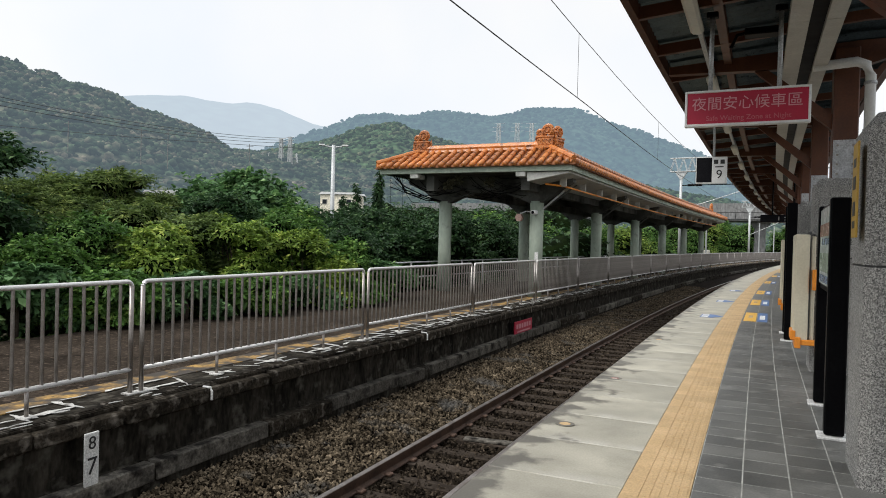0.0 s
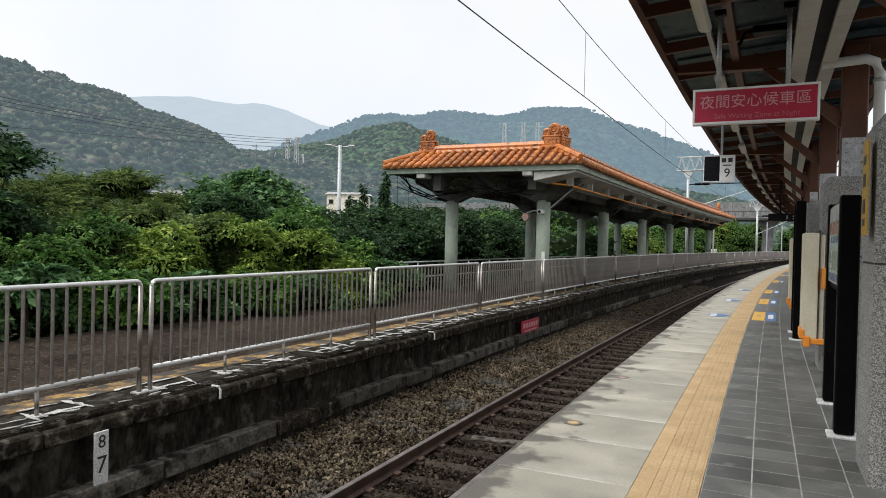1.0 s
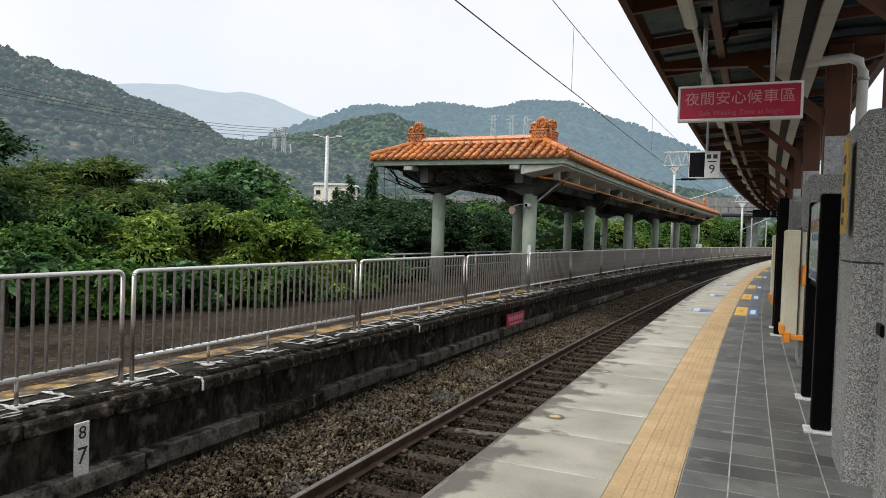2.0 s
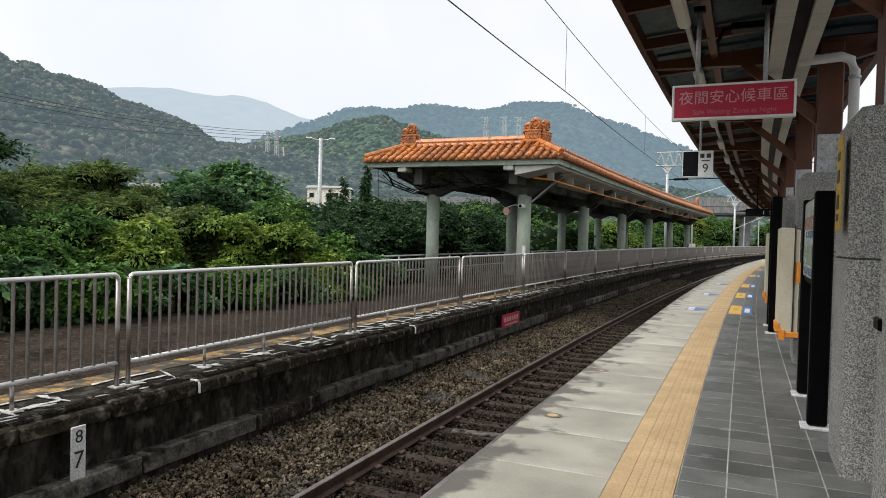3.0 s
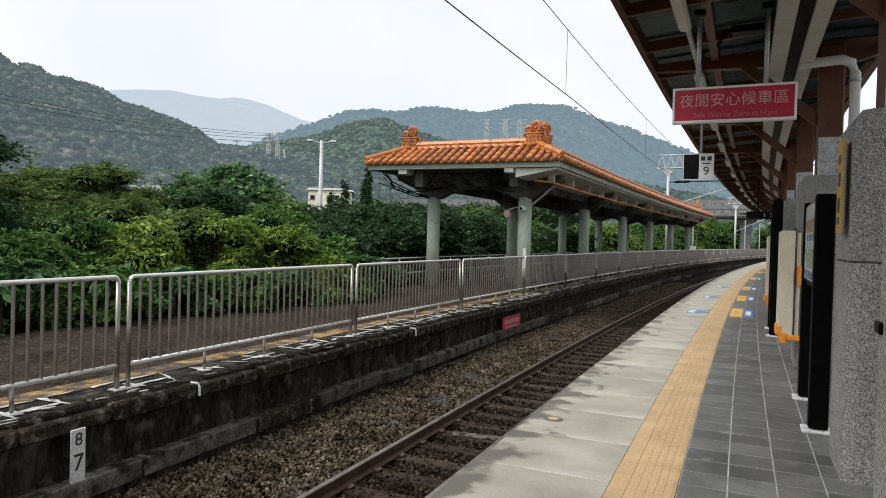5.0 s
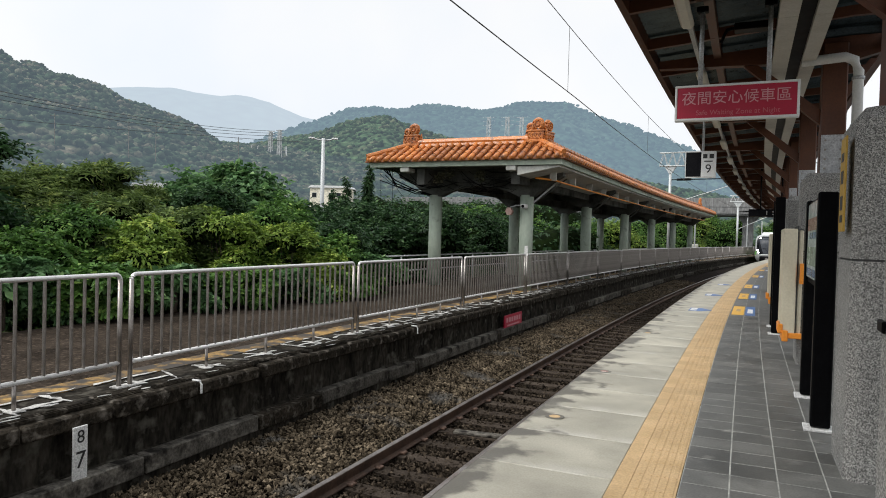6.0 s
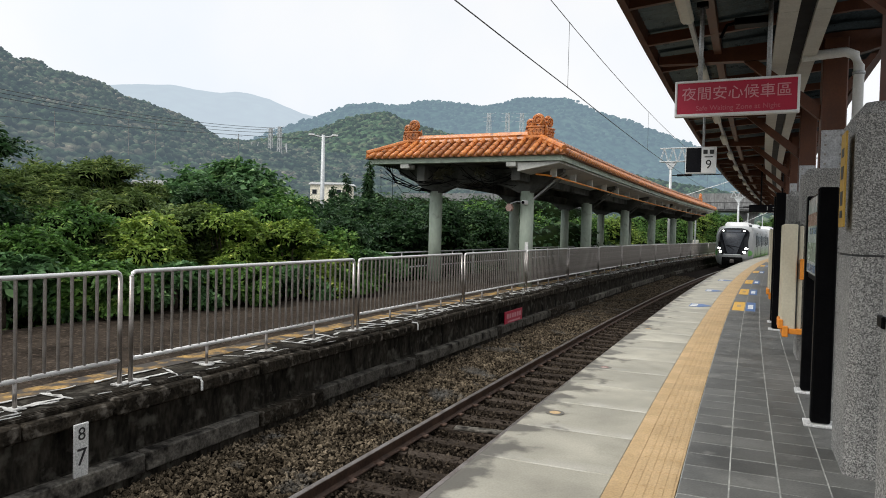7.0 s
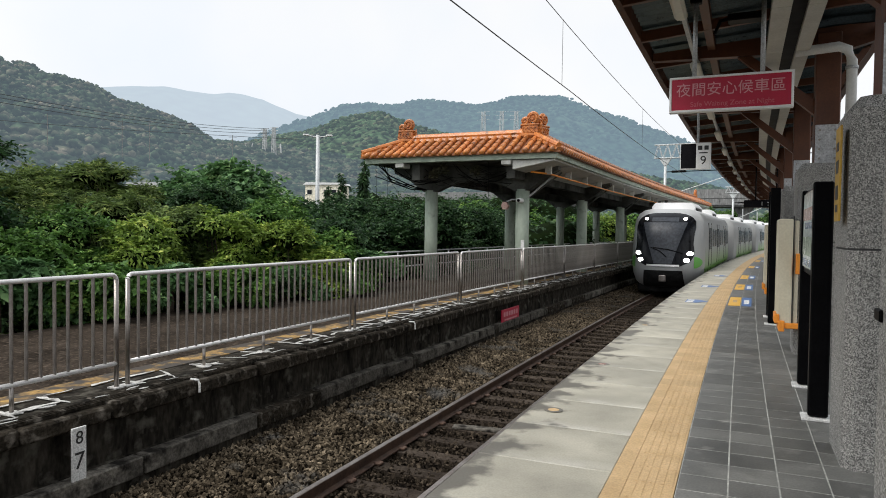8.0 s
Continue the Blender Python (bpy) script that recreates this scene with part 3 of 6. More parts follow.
def stones(name, n, d0, d1, s0, s1, zf, size, seed, label, mat):
    rng = np.random.default_rng(seed)
    base = np.array([(1, 0, 0), (-1, 0, 0), (0, 1, 0), (0, -1, 0), (0, 0, 1), (0, 0, -1)], float)
    tri = np.array([(0, 2, 4), (2, 1, 4), (1, 3, 4), (3, 0, 4), (2, 0, 5), (1, 2, 5), (3, 1, 5), (0, 3, 5)])
    dd = rng.uniform(d0, d1, n)
    ss = s0 + (s1 - s0) * rng.random(n) ** 1.7
    ang = (ss - Y0) / RAD
    pos = np.stack([dd + (RAD - dd) * (1 - np.cos(ang)), Y0 + (RAD - dd) * np.sin(ang), zf(dd) + rng.uniform(-0.01, 0.03, n)], 1)
    sc = size * rng.uniform(0.55, 1.25, (n, 1, 1)) * rng.uniform(0.6, 1.3, (n, 1, 3)) * (1 + 0.5 * np.clip((ss - 18) / 25, 0, 1.2))[:, None, None]
    v = base[None] * sc + rng.normal(0, size * 0.22, (n, 6, 3))
    th = rng.uniform(0, 6.283, n)
    ph = rng.normal(0, 0.6, n)
    c, q = np.cos(th)[:, None], np.sin(th)[:, None]
    v = np.stack([v[..., 0] * c - v[..., 1] * q, v[..., 0] * q + v[..., 1] * c, v[..., 2]], -1)
    c, q = np.cos(ph)[:, None], np.sin(ph)[:, None]
    v = np.stack([v[..., 0], v[..., 1] * c - v[..., 2] * q, v[..., 1] * q + v[..., 2] * c], -1)
    v = (v + pos[:, None]).reshape(-1, 3)
    f = (tri[None] + (np.arange(n) * 6)[:, None, None]).reshape(-1, 3)
    tagged(raw(name, v.tolist(), f.tolist(), mat), label, "ballast", kind="stuff")


stones("ballast", 66000, -5.75, -4.13, 0.5, 48, lambda d: -1.16 + 0.08 * np.clip((-4.35 - d) / 0.7, 0, 1), 0.0262, 1, "brown crushed stone ballast beside the rail", M_STONE)
stones("ballast", 40000, -4.03, -2.0, 1.0, 50, lambda d: -1.245 + 0 * d, 0.0255, 2, "dark crushed stone ballast between the rails", M_STONED)

# ---------- fence along the far platform ----------
PANEL, GAP, FZ = 4.70, 0.085, 1.07
fence = thing("fence_panel", "stainless steel tube fence panel on the old platform", "fence", place(-6.27, 5.525 - PANEL - GAP, 0), "platform fence panels")
hz = FZ
arc = [(0, 0.06 * (1 - math.cos(a)), hz - 0.06 * (1 - math.sin(a))) for a in [k * math.pi / 10 for k in range(6)]]
top = [(0, 0.0, LTOP)] + arc + [(0, PANEL - y, z) for _, y, z in arc[::-1]] + [(0, PANEL, LTOP)]
part("top_rail", rtube([p for p in top if p[2] > hz - 0.07], 0.024, 8), M_STEEL, fence, "bright rounded top rail", True)
part("bottom_rail", rtube([(0, 0.0, 0.105), (0, PANEL, 0.105)], 0.024, 10), M_STEEL, fence, "", True)
for y in (0.0, PANEL):
    part("end_post", rtube([(0, y, LTOP), (0, y, hz - 0.055)], 0.026, 8), M_STEELD, fence, "", True)
NP = 31
pk = None
for i in range(1, NP + 1):
    y = PANEL * i / (NP + 1)
    m = Matrix.Translation((0, y, 0))
    if pk is None:
        pk = part("picket", rtube([(0, 0, 0.105), (0, 0, hz - 0.015)], 0.0175, 6, False), M_STEELD, fence, "", True)
        pk.matrix_basis = m
    else:
        share("picket", pk, fence, m)
ft = bp_ = None
for y in (0.0, PANEL * 0.25, PANEL * 0.5, PANEL * 0.75, PANEL):
    m = Matrix.Translation((0, y, 0))
    if ft is None:
        ft = part("foot", rtube([(0, 0, LTOP), (0, 0, 0.105)], 0.02, 6), M_STEELD, fence, "", True)
        bp_ = part("base_plate", rbox(-0.065, 0.065, -0.065, 0.065, LTOP + 0.004, LTOP + 0.024, 0.004), M_LIME, fence, "base plate in pale mortar")
        ft.matrix_basis = bp_.matrix_basis = m
    else:
        share("foot", ft, fence, m)
        share("base_plate", bp_, fence, m)
for i in range(1, 24):
    copy_thing(fence, place(-6.27, 5.525 + (i - 1) * (PANEL + GAP), 0))

for k, d in enumerate((LEDGE - 0.10, LEDGE - 0.15, LEDGE - 0.20)):
    part("groove_rib", sweep([(d - 0.012, LTOP - 0.01), (d + 0.012, LTOP - 0.01), (d + 0.008, LTOP + 0.024), (d - 0.008, LTOP + 0.024)], 0, 60, 3), M_COPING, old_platform)
pk_ = thing("loose_plank", "pale weathered plank lying between the rails", "plank", place(-3.35, 9.0, RAILZ - 0.17, 8))
part("board", rbox(-0.45, 0.45, -0.07, 0.07, 0, 0.04, 0.01), M_LEDGE, pk_)
part("board_end", rbox(0.2, 0.5, -0.16, -0.08, 0, 0.035, 0.01), M_LEDGE, pk_)

# ---------- marks on the old platform wall ----------
km = thing("distance_marker", "white board with black figures 8 and 7 on the wall", "marker board", place(LEDGE + 0.085, 4.555, 0))
part("board", rbox(-0.012, 0.012, -0.15, 0.0, -0.845, -0.28, 0.004), M_PAINTW, km)
face = Matrix.Rotation(radians(90), 4, "Z") @ Matrix.Rotation(radians(90), 4, "X")
lettering("figure", "8", 0.17, M_DARKINK, km, Matrix.Translation((0.013, -0.075, -0.38)) @ face)
lettering("figure", "7", 0.23, M_DARKINK, km, Matrix.Translation((0.013, -0.075, -0.60)) @ face)
rs = thing("warning_sign", "small red warning sign with pale lettering on the platform wall", "sign", place(LEDGE + 0.035, 16.6, 0))
part("board", rbox(-0.012, 0.012, 0, 1.4, -0.79, -0.45, 0.004), M_RED, rs)
for i in range(6):
    part("character", rbox(0.013, 0.016, 0.13 + i * 0.2, 0.27 + i * 0.2, -0.64, -0.52), M_PINK, rs)
part("line_of_writing", rbox(0.013, 0.016, 0.2, 1.2, -0.74, -0.70), M_PINK, rs)
hk = thing("steel_hook", "small white bent steel hook on the coping edge", "hook", place(LEDGE + 0.03, 6.03, 0))
part("bar", rtube([(-0.08, 0, LTOP + 0.02), (0.03, 0, LTOP + 0.02), (0.05, 0, LTOP - 0.02), (0.05, 0.0, LTOP - 0.12)], 0.014, 6), M_PAINTW, hk)
copy_thing(hk, place(LEDGE + 0.02, 11.6, 0))

# ---------- shelter on the far platform ----------
SD, SS = -5.32, 20.0                      # its front right roof corner; it follows the bend
W, LEN, EZ = 6.65, 44.0, 3.80
shelter = thing("platform_shelter", "pale green concrete platform shelter with an orange tiled skirt roof", "shelter")


def loc(x, y, z=0.0, turn=0.0):
    return place(SD + x, SS + y, z, turn)


def band(profile, y0, y1, step=2.0):
    return sweep([(SD + x, z) for x, z in profile], SS + y0, SS + y1, step)


def path(*pts):
    return [on(SD + x, SS + y, z) for x, y, z in pts]


part("fascia", band([(-W, EZ), (0, EZ), (0, EZ + 0.20), (-W, EZ + 0.20)], 0, LEN), M_GREENCON, shelter, "pale green concrete roof edge")
part("soffit", band([(-W + 0.25, EZ - 0.02), (-0.25, EZ - 0.02), (-0.25, EZ), (-W + 0.25, EZ)], 0.25, LEN - 0.25), M_SOFFIT, shelter, "stained concrete soffit with painted shade")
CX = (-1.58, -4.92)
rows_y = [1.6 + 8.0 * i for i in range(6)]
colm = beam = None
for y in rows_y:
    if beam is None:
        bm = bmesh.new()
        a, b = CX
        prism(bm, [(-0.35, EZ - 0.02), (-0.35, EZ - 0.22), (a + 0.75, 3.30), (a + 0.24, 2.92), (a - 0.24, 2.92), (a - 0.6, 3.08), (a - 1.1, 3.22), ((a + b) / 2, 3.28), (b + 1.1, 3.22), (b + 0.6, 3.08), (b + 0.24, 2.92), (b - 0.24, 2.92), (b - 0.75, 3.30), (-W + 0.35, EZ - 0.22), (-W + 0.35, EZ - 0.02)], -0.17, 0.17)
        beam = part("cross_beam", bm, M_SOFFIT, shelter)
        beam.matrix_basis = loc(0, y)
    else:
        share("cross_beam", beam, shelter, loc(0, y))
    for x in CX:
        if colm is None:
            colm = part("column", rtube([(0, 0, LTOP), (0, 0, 2.97)], 0.225, 24), M_GREENCON, shelter, "round pale green concrete column", True)
            colm.matrix_basis = loc(x, y)
        else:
            share("column", colm, shelter, loc(x, y))
for x in CX:
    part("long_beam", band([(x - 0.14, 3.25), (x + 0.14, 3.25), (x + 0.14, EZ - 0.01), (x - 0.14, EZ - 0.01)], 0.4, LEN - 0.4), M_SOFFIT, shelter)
# Light bounced up from the ground is put into this panel's pale colour.
part("eaves_panel", band([(-0.10, EZ - 0.003), (-0.10, EZ - 0.06), (-1.42, EZ - 0.30), (-1.42, EZ - 0.023), (-0.26, EZ - 0.023)], 0.10, LEN - 0.3), M_PALECON, shelter, "sloping eaves underside, pale with painted bounce light")
rib = hook = None
for i in range(18):
    m = loc(-0.62, 1.1 + i * 2.4)
    if hook is None:
        hook = part("conduit_hanger", rbox(-0.05, 0.16, -0.05, 0.05, 3.40, EZ - 0.08, 0.01), M_PALECON, shelter, "small pale hanger for the conduit")
        hook.matrix_basis = m
    else:
        share("conduit_hanger", hook, shelter, m)
for i in range(16):
    for x0 in (-W + 0.25,):
        if rib is None:
            rib = part("rib", rbox(0, 1.2, -0.05, 0.05, EZ - 0.16, EZ - 0.01), M_GREENCON, shelter)
            rib.matrix_basis = loc(x0, 1.6 + i * 2.67)
        else:
            share("rib", rib, shelter, loc(x0, 1.6 + i * 2.67))
for x in (-1.62, -5.35):
    part("beam_end", rbox(-0.16, 0.16, 0, 0.5, EZ - 0.16, EZ - 0.004, 0.02), M_PALECON, shelter).matrix_basis = loc(x, 0.03)
part("gutter_pipe", rtube(path((-0.95, 0.5, 3.44), (-0.55, 1.2, 3.42), *[(-0.5, 2 + 4 * k, 3.40) for k in range(11)]), 0.03, 6), M_ORANGE, shelter, "thin orange conduit", True)
# skirt roof: slope board under round tile courses
RISE, RUN = 0.60, 1.05
z0, z1 = EZ + 0.20, EZ + 0.20 + RISE
for x0, x1 in ((0.12, -RUN), (-W - 0.12, -W + RUN)):
    bm, last = bmesh.new(), None
    for i in range(25):
        ye, yr = -0.12 + (LEN + 0.24) * i / 24, RUN + (LEN - 2 * RUN) * i / 24
        now = [bm.verts.new(on(SD + x, SS + y, z)) for x, y, z in ((x0, ye, z0 - 0.04), (x0, ye, z0), (x1, yr, z1), (x1, yr, z0 - 0.04))]
        if last:
            for k in range(4):
                bm.faces.new((last[k], last[(k + 1) % 4], now[(k + 1) % 4], now[k]))
        else:
            bm.faces.new(now)
        last = now
    bm.faces.new(last[::-1])
    part("roof_slope", bm, M_CLAYPAN, shelter, "clay pan tiles with painted shade between the courses")
for y0, y1 in ((-0.12, RUN), (LEN + 0.12, LEN - RUN)):
    bm = bmesh.new()
    q = [(-W - 0.12, y0, z0), (0.12, y0, z0), (-RUN, y1, z1), (-W + RUN, y1, z1), (-W - 0.12, y0, z0 - 0.04), (0.12, y0, z0 - 0.04), (-RUN, y1, z0 - 0.04), (-W + RUN, y1, z0 - 0.04)]
    vs = [bm.verts.new(on(SD + x, SS + y, z)) for x, y, z in q]
    for f in ((0, 1, 2, 3), (4, 5, 1, 0), (7, 6, 5, 4), (5, 6, 2, 1), (6, 7, 3, 2), (7, 4, 0, 3)):
        bm.faces.new([vs[i] for i in f])
    part("roof_slope", bm, M_CLAYPAN, shelter, "clay pan tiles with painted shade between the courses")


def course(length):
    """One run of barrel tiles down the slope, with a round end."""
    bm = bmesh.new()
    n = max(1, int(round(length / 0.34)))
    ca, sa = math.cos(math.atan2(RISE, RUN + 0.12)), math.sin(math.atan2(RISE, RUN + 0.12))
    for i in range(n):
        t0, t1 = -0.06 + i * length / n, -0.06 + (i + 1) * length / n + 0.02
        for t, r in ((t0, 0.086), (t1, 0.070)):
            ring = [bm.verts.new((r * math.cos(k * math.pi / 6), t * ca - r * math.sin(k * math.pi / 6) * sa, t * sa + r * math.sin(k * math.pi / 6) * ca + 0.045)) for k in range(-1, 8)]
            if r == 0.086:
                first = ring
                if i == 0:
                    bm.faces.new(ring)
        for k in range(8):
            bm.faces.new((first[k], first[k + 1], ring[k + 1], ring[k]))
    return bm


full = math.hypot(RISE, RUN + 0.12)
kinds = {}


def tile_run(x, y, turn, frac):
    key = max(1, round(frac * 8))
    m = loc(x, y, EZ + 0.20, turn + rnd.uniform(-1.5, 1.5))
    if key not in kinds:
        kinds[key] = part("tile_course", course(full * key / 8), M_CLAY, shelter, "", True)
        kinds[key].matrix_basis = m
    else:
        share("tile_course", kinds[key], shelter, m)


n = 24
for i in range(n):
    x = -W - 0.02 + (W + 0.04) * (i + 0.5) / n
    tile_run(x, -0.12, 0, min(1, (min(-x, x + W) + 0.12) / (RUN + 0.1)))
n = 156
for i in range(n):
    y = -0.02 + (LEN + 0.04) * (i + 0.5) / n
    tile_run(0.12, y, 90, min(1, (min(y, LEN - y) + 0.12) / (RUN + 0.1)))
RZ = EZ + 0.20 + RISE


def ridge(a, b, r=0.12):
    """A line of cap tiles, each a little wider at one end, on a bedding course."""
    a, b = Vector(a), Vector(b)
    n = max(1, int((b - a).length / 0.45))
    pts, rs = [], []
    for i in range(n):
        for u, q in ((0.0, 1.0), (0.92, 0.9), (0.93, 1.02)):
            p = a.lerp(b, (i + u) / n)
            pts.append((p.x, p.y, p.z))
            rs.append(r * q)
    part("ridge", rtube(path(*pts), rs, 8), M_CLAY, shelter, "orange ridge cap tiles")
    part("ridge_bed", rtube(path(*[(x, y, z - 0.13) for x, y, z in pts[::3] + pts[-1:]]), r * 1.1, 6), M_CLAY, shelter)


c = [(-W + RUN, RUN, RZ), (-RUN, RUN, RZ), (-RUN, LEN - RUN, RZ), (-W + RUN, LEN - RUN, RZ)]
for a, b in zip(c, c[1:] + c[:1]):
    ridge((a[0], a[1], a[2] + 0.14), (b[0], b[1], b[2] + 0.14))
for (x, y, z), (ex, ey) in zip(c, [(-W - 0.08, -0.08), (0.08, -0.08), (0.08, LEN + 0.08), (-W - 0.08, LEN + 0.08)]):
    ridge((ex, ey, EZ + 0.36), (x, y, z + 0.10), 0.09)


def ornament(x, y, turn):
    """A carved ridge block carrying a scrolled disc, a smaller scroll and leaf tips."""
    m = loc(x, y, RZ, turn) @ Matrix.Scale(0.88, 4)
    bm = bmesh.new()
    box(bm, -0.36, 0.36, -0.17, 0.17, 0.02, 0.12, 0.02, m)
    box(bm, -0.30, 0.30, -0.14, 0.14, 0.12, 0.42, 0.03, m)
    box(bm, -0.34, 0.34, -0.16, 0.16, 0.40, 0.47, 0.02, m)
    for cx, cz, r0, turns in ((0.07, 0.69, 0.185, 22), (-0.21, 0.58, 0.12, 16)):
        g = bmesh.ops.create_cone(bm, cap_ends=True, segments=20, radius1=r0 * 0.86, radius2=r0 * 0.86, depth=0.16)
        bmesh.ops.transform(bm, matrix=m @ Matrix.Translation((cx, 0, cz)) @ Matrix.Rotation(radians(90), 4, "X"), verts=g["verts"])
        for side in (-0.085, 0.085):
            pts = [m @ Vector((cx + r * math.cos(a), side, cz + r * math.sin(a))) for a, r in [(k * 0.42 - 1.4, r0 * (1 - 0.040 * k)) for k in range(turns)]]
            tube(bm, pts, [0.032] * turns, 5)
        tube(bm, [m @ Vector((cx + r0 * math.cos(a), 0, cz + r0 * math.sin(a))) for a in [k * 0.35 - 1.2 for k in range(17)]], 0.05, 6)
    for sx in (-1, 1):
        for k in range(3):
            tube(bm, [m @ Vector((sx * 0.30, 0, 0.10 + 0.11 * k)), m @ Vector((sx * (0.41 - 0.02 * k), 0, 0.18 + 0.12 * k)), m @ Vector((sx * (0.43 - 0.02 * k), 0, 0.27 + 0.12 * k))], [0.06, 0.04, 0.012], 5)
    for k in range(4):
        q = -0.22 + 0.145 * k
        tube(bm, [m @ Vector((q + 0.05 * math.cos(a), -0.145, 0.27 + 0.08 * math.sin(a))) for a in [j * 0.6 for j in range(9)]], 0.02, 5)
    part("ridge_ornament", bm, M_CLAY, shelter, "scrolled orange ridge ornament")


ornament(-W + RUN, RUN, 0)
ornament(-RUN - 0.1, RUN, 0)
ornament(-RUN + 0.12, RUN + 0.42, 75)
ornament(-RUN, LEN - RUN, 90)
# fittings on the front column
camx = CX[0]
part("camera_arm", rtube(path((camx - 0.1, 1.35, 2.62), (camx - 0.25, 1.25, 2.62), (camx - 0.42, 1.2, 2.55)), 0.02, 6), M_PLATE, shelter)
bm = prism(bmesh.new(), [(camx - 0.53, 2.30), (camx - 0.41, 2.30), (camx - 0.35, 2.42), (camx - 0.41, 2.54), (camx - 0.53, 2.54), (camx - 0.59, 2.42)], -0.1, 0.08)
part("loudspeaker", bm, M_POSTRED, shelter, "faded reddish horn loudspeaker").matrix_basis = loc(0, 1.25)
part("security_camera", rbox(camx - 0.05, camx + 0.12, -0.2, 0.1, 2.52, 2.66, 0.03), M_WHITE, shelter, "white security camera").matrix_basis = loc(0, 1.3)
part("camera_lens", rtube([(camx + 0.03, -0.215, 2.585), (camx + 0.03, -0.19, 2.585)], 0.05, 10), M_BLACK, shelter, "dark camera lens").matrix_basis = loc(0, 1.3)
part("notice", rbox(camx + 0.03, camx + 0.15, -0.008, 0.001, 0.62, 1.3), M_PAINTW, shelter, "white notice plate").matrix_basis = loc(0, 1.39)
part("strut", rtube(path((camx + 0.25, 1.5, 2.72), (camx + 0.95, 1.5, 3.3)), 0.03, 6), M_PLATE, shelter, "grey steel strut")
for k in range(3):
    part("cable", rtube(path((-6.35 + 0.1 * k, 0.4, 3.76), (-6.0, 0.6, 3.42 - 0.1 * k), (-5.4, 1.0, 3.10 - 0.06 * k), (-4.9, 1.2, 2.96)), 0.02, 5), M_BLACK, shelter, "sagging black cable")
for x in (-5.95, -6.4, -2.3):
    part("hanging_wire", rtube(path((x, 0.3, 3.78), (x + 0.03, 0.3, 2.6)), 0.008, 4), M_BLACK, shelter)
# a sagging tangle of dead creeper and cable under the front edge
tr = random.Random(31)
for k in range(26):
    xa = tr.uniform(-6.5, -2.0)
    xb = xa + tr.uniform(0.6, 2.6)
    za, zb = EZ - tr.uniform(0.02, 0.4), EZ - tr.uniform(0.05, 0.75)
    ya, yb = tr.uniform(0.15, 1.2), tr.uniform(0.3, 1.3)
    sag = tr.uniform(0.05, 0.4)
    pts = [(xa + (min(xb, -1.7) - xa) * u, ya + (yb - ya) * u, za + (zb - za) * u - sag * 4 * u * (1 - u) + tr.uniform(-0.02, 0.02)) for u in [j / 9 for j in range(10)]]
    part("creeper_strand", rtube(path(*pts), tr.choice((0.006, 0.009, 0.014)), 4), M_BLACK, shelter)
for cx, cz in ((-2.75, 3.50), (-4.2, 3.45), (-3.9, 3.6)):
    bm = bmesh.new()
    for k in range(60):
        a, b = tr.uniform(0, 6.283), tr.uniform(0, 0.2)
        p = on(SD + cx + b * math.cos(a), SS + 0.35 + tr.uniform(-0.08, 0.08), cz + b * math.sin(a) * 0.9)
        box(bm, -0.05, 0.05, -0.004, 0.004, -0.02, 0.02, m=Matrix.Translation(p) @ pose(0, 0, 0, tr.uniform(-60, 60), tr.uniform(-60, 60), tr.uniform(0, 180)))
    part("dead_leaf_clump", bm, M_SOIL, shelter, "withered brown leaf clump")
for y0, y1 in ((3.5, 6.5), (11.5, 14.5), (19.5, 22.5)):
    part("brace", rtube(path((CX[0], y0 - 1.7, 2.6), (CX[0] + 0.9, y0 - 0.4, 3.62)), 0.03, 5), M_SOFFIT, shelter)

# back guard rail under the shelter
gr = thing("guard_rail", "grey steel guard rail along the back of the shelter", "railing")
for z in (0.35, 0.85):
    part("bar", rtube(path(*[(-5.35, -2 + 4 * k, z) for k in range(14)]), 0.025, 6), M_POLE, gr, "", True)
for i in range(25):
    part("post", rtube(path((-5.35, -2 + i * 2, LTOP), (-5.35, -2 + i * 2, 0.87)), 0.025, 6), M_POLE, gr, "", True)

# ---------- overhead line ----------
def wire(name, label, f, r, s0, s1, step):
    pts, s = [], s0
    while s <= s1:
        pts.append(on(f(s)[0], s, f(s)[1]))
        s += step
    return tagged(mesh_ob(name, rtube(pts, r, 5), M_WIRE), label, "overhead wire")


def sagz(s):
    u = ((s - 20) / 28.0 + 1) % 2 - 1
    return 5.76 + 0.35 * u * u


wire("contact_wire", "thin dark contact wire over the track", lambda s: (-3.45 - 0.014 * max(0, 14 - s), 4.51), 0.0095, -10, 200, 2)
mw = wire("messenger_wire", "thin dark sagging messenger wire over the track", lambda s: (-3.45, sagz(s)), 0.008, -10, 200, 3)
for s in (3.0, 13.4, 23.8, 34, 44, 54):
    part("dropper", rtube([on(-3.45, s, 4.51), on(-3.45, s, sagz(s))], 0.0045, 4), M_WIRE, mw)


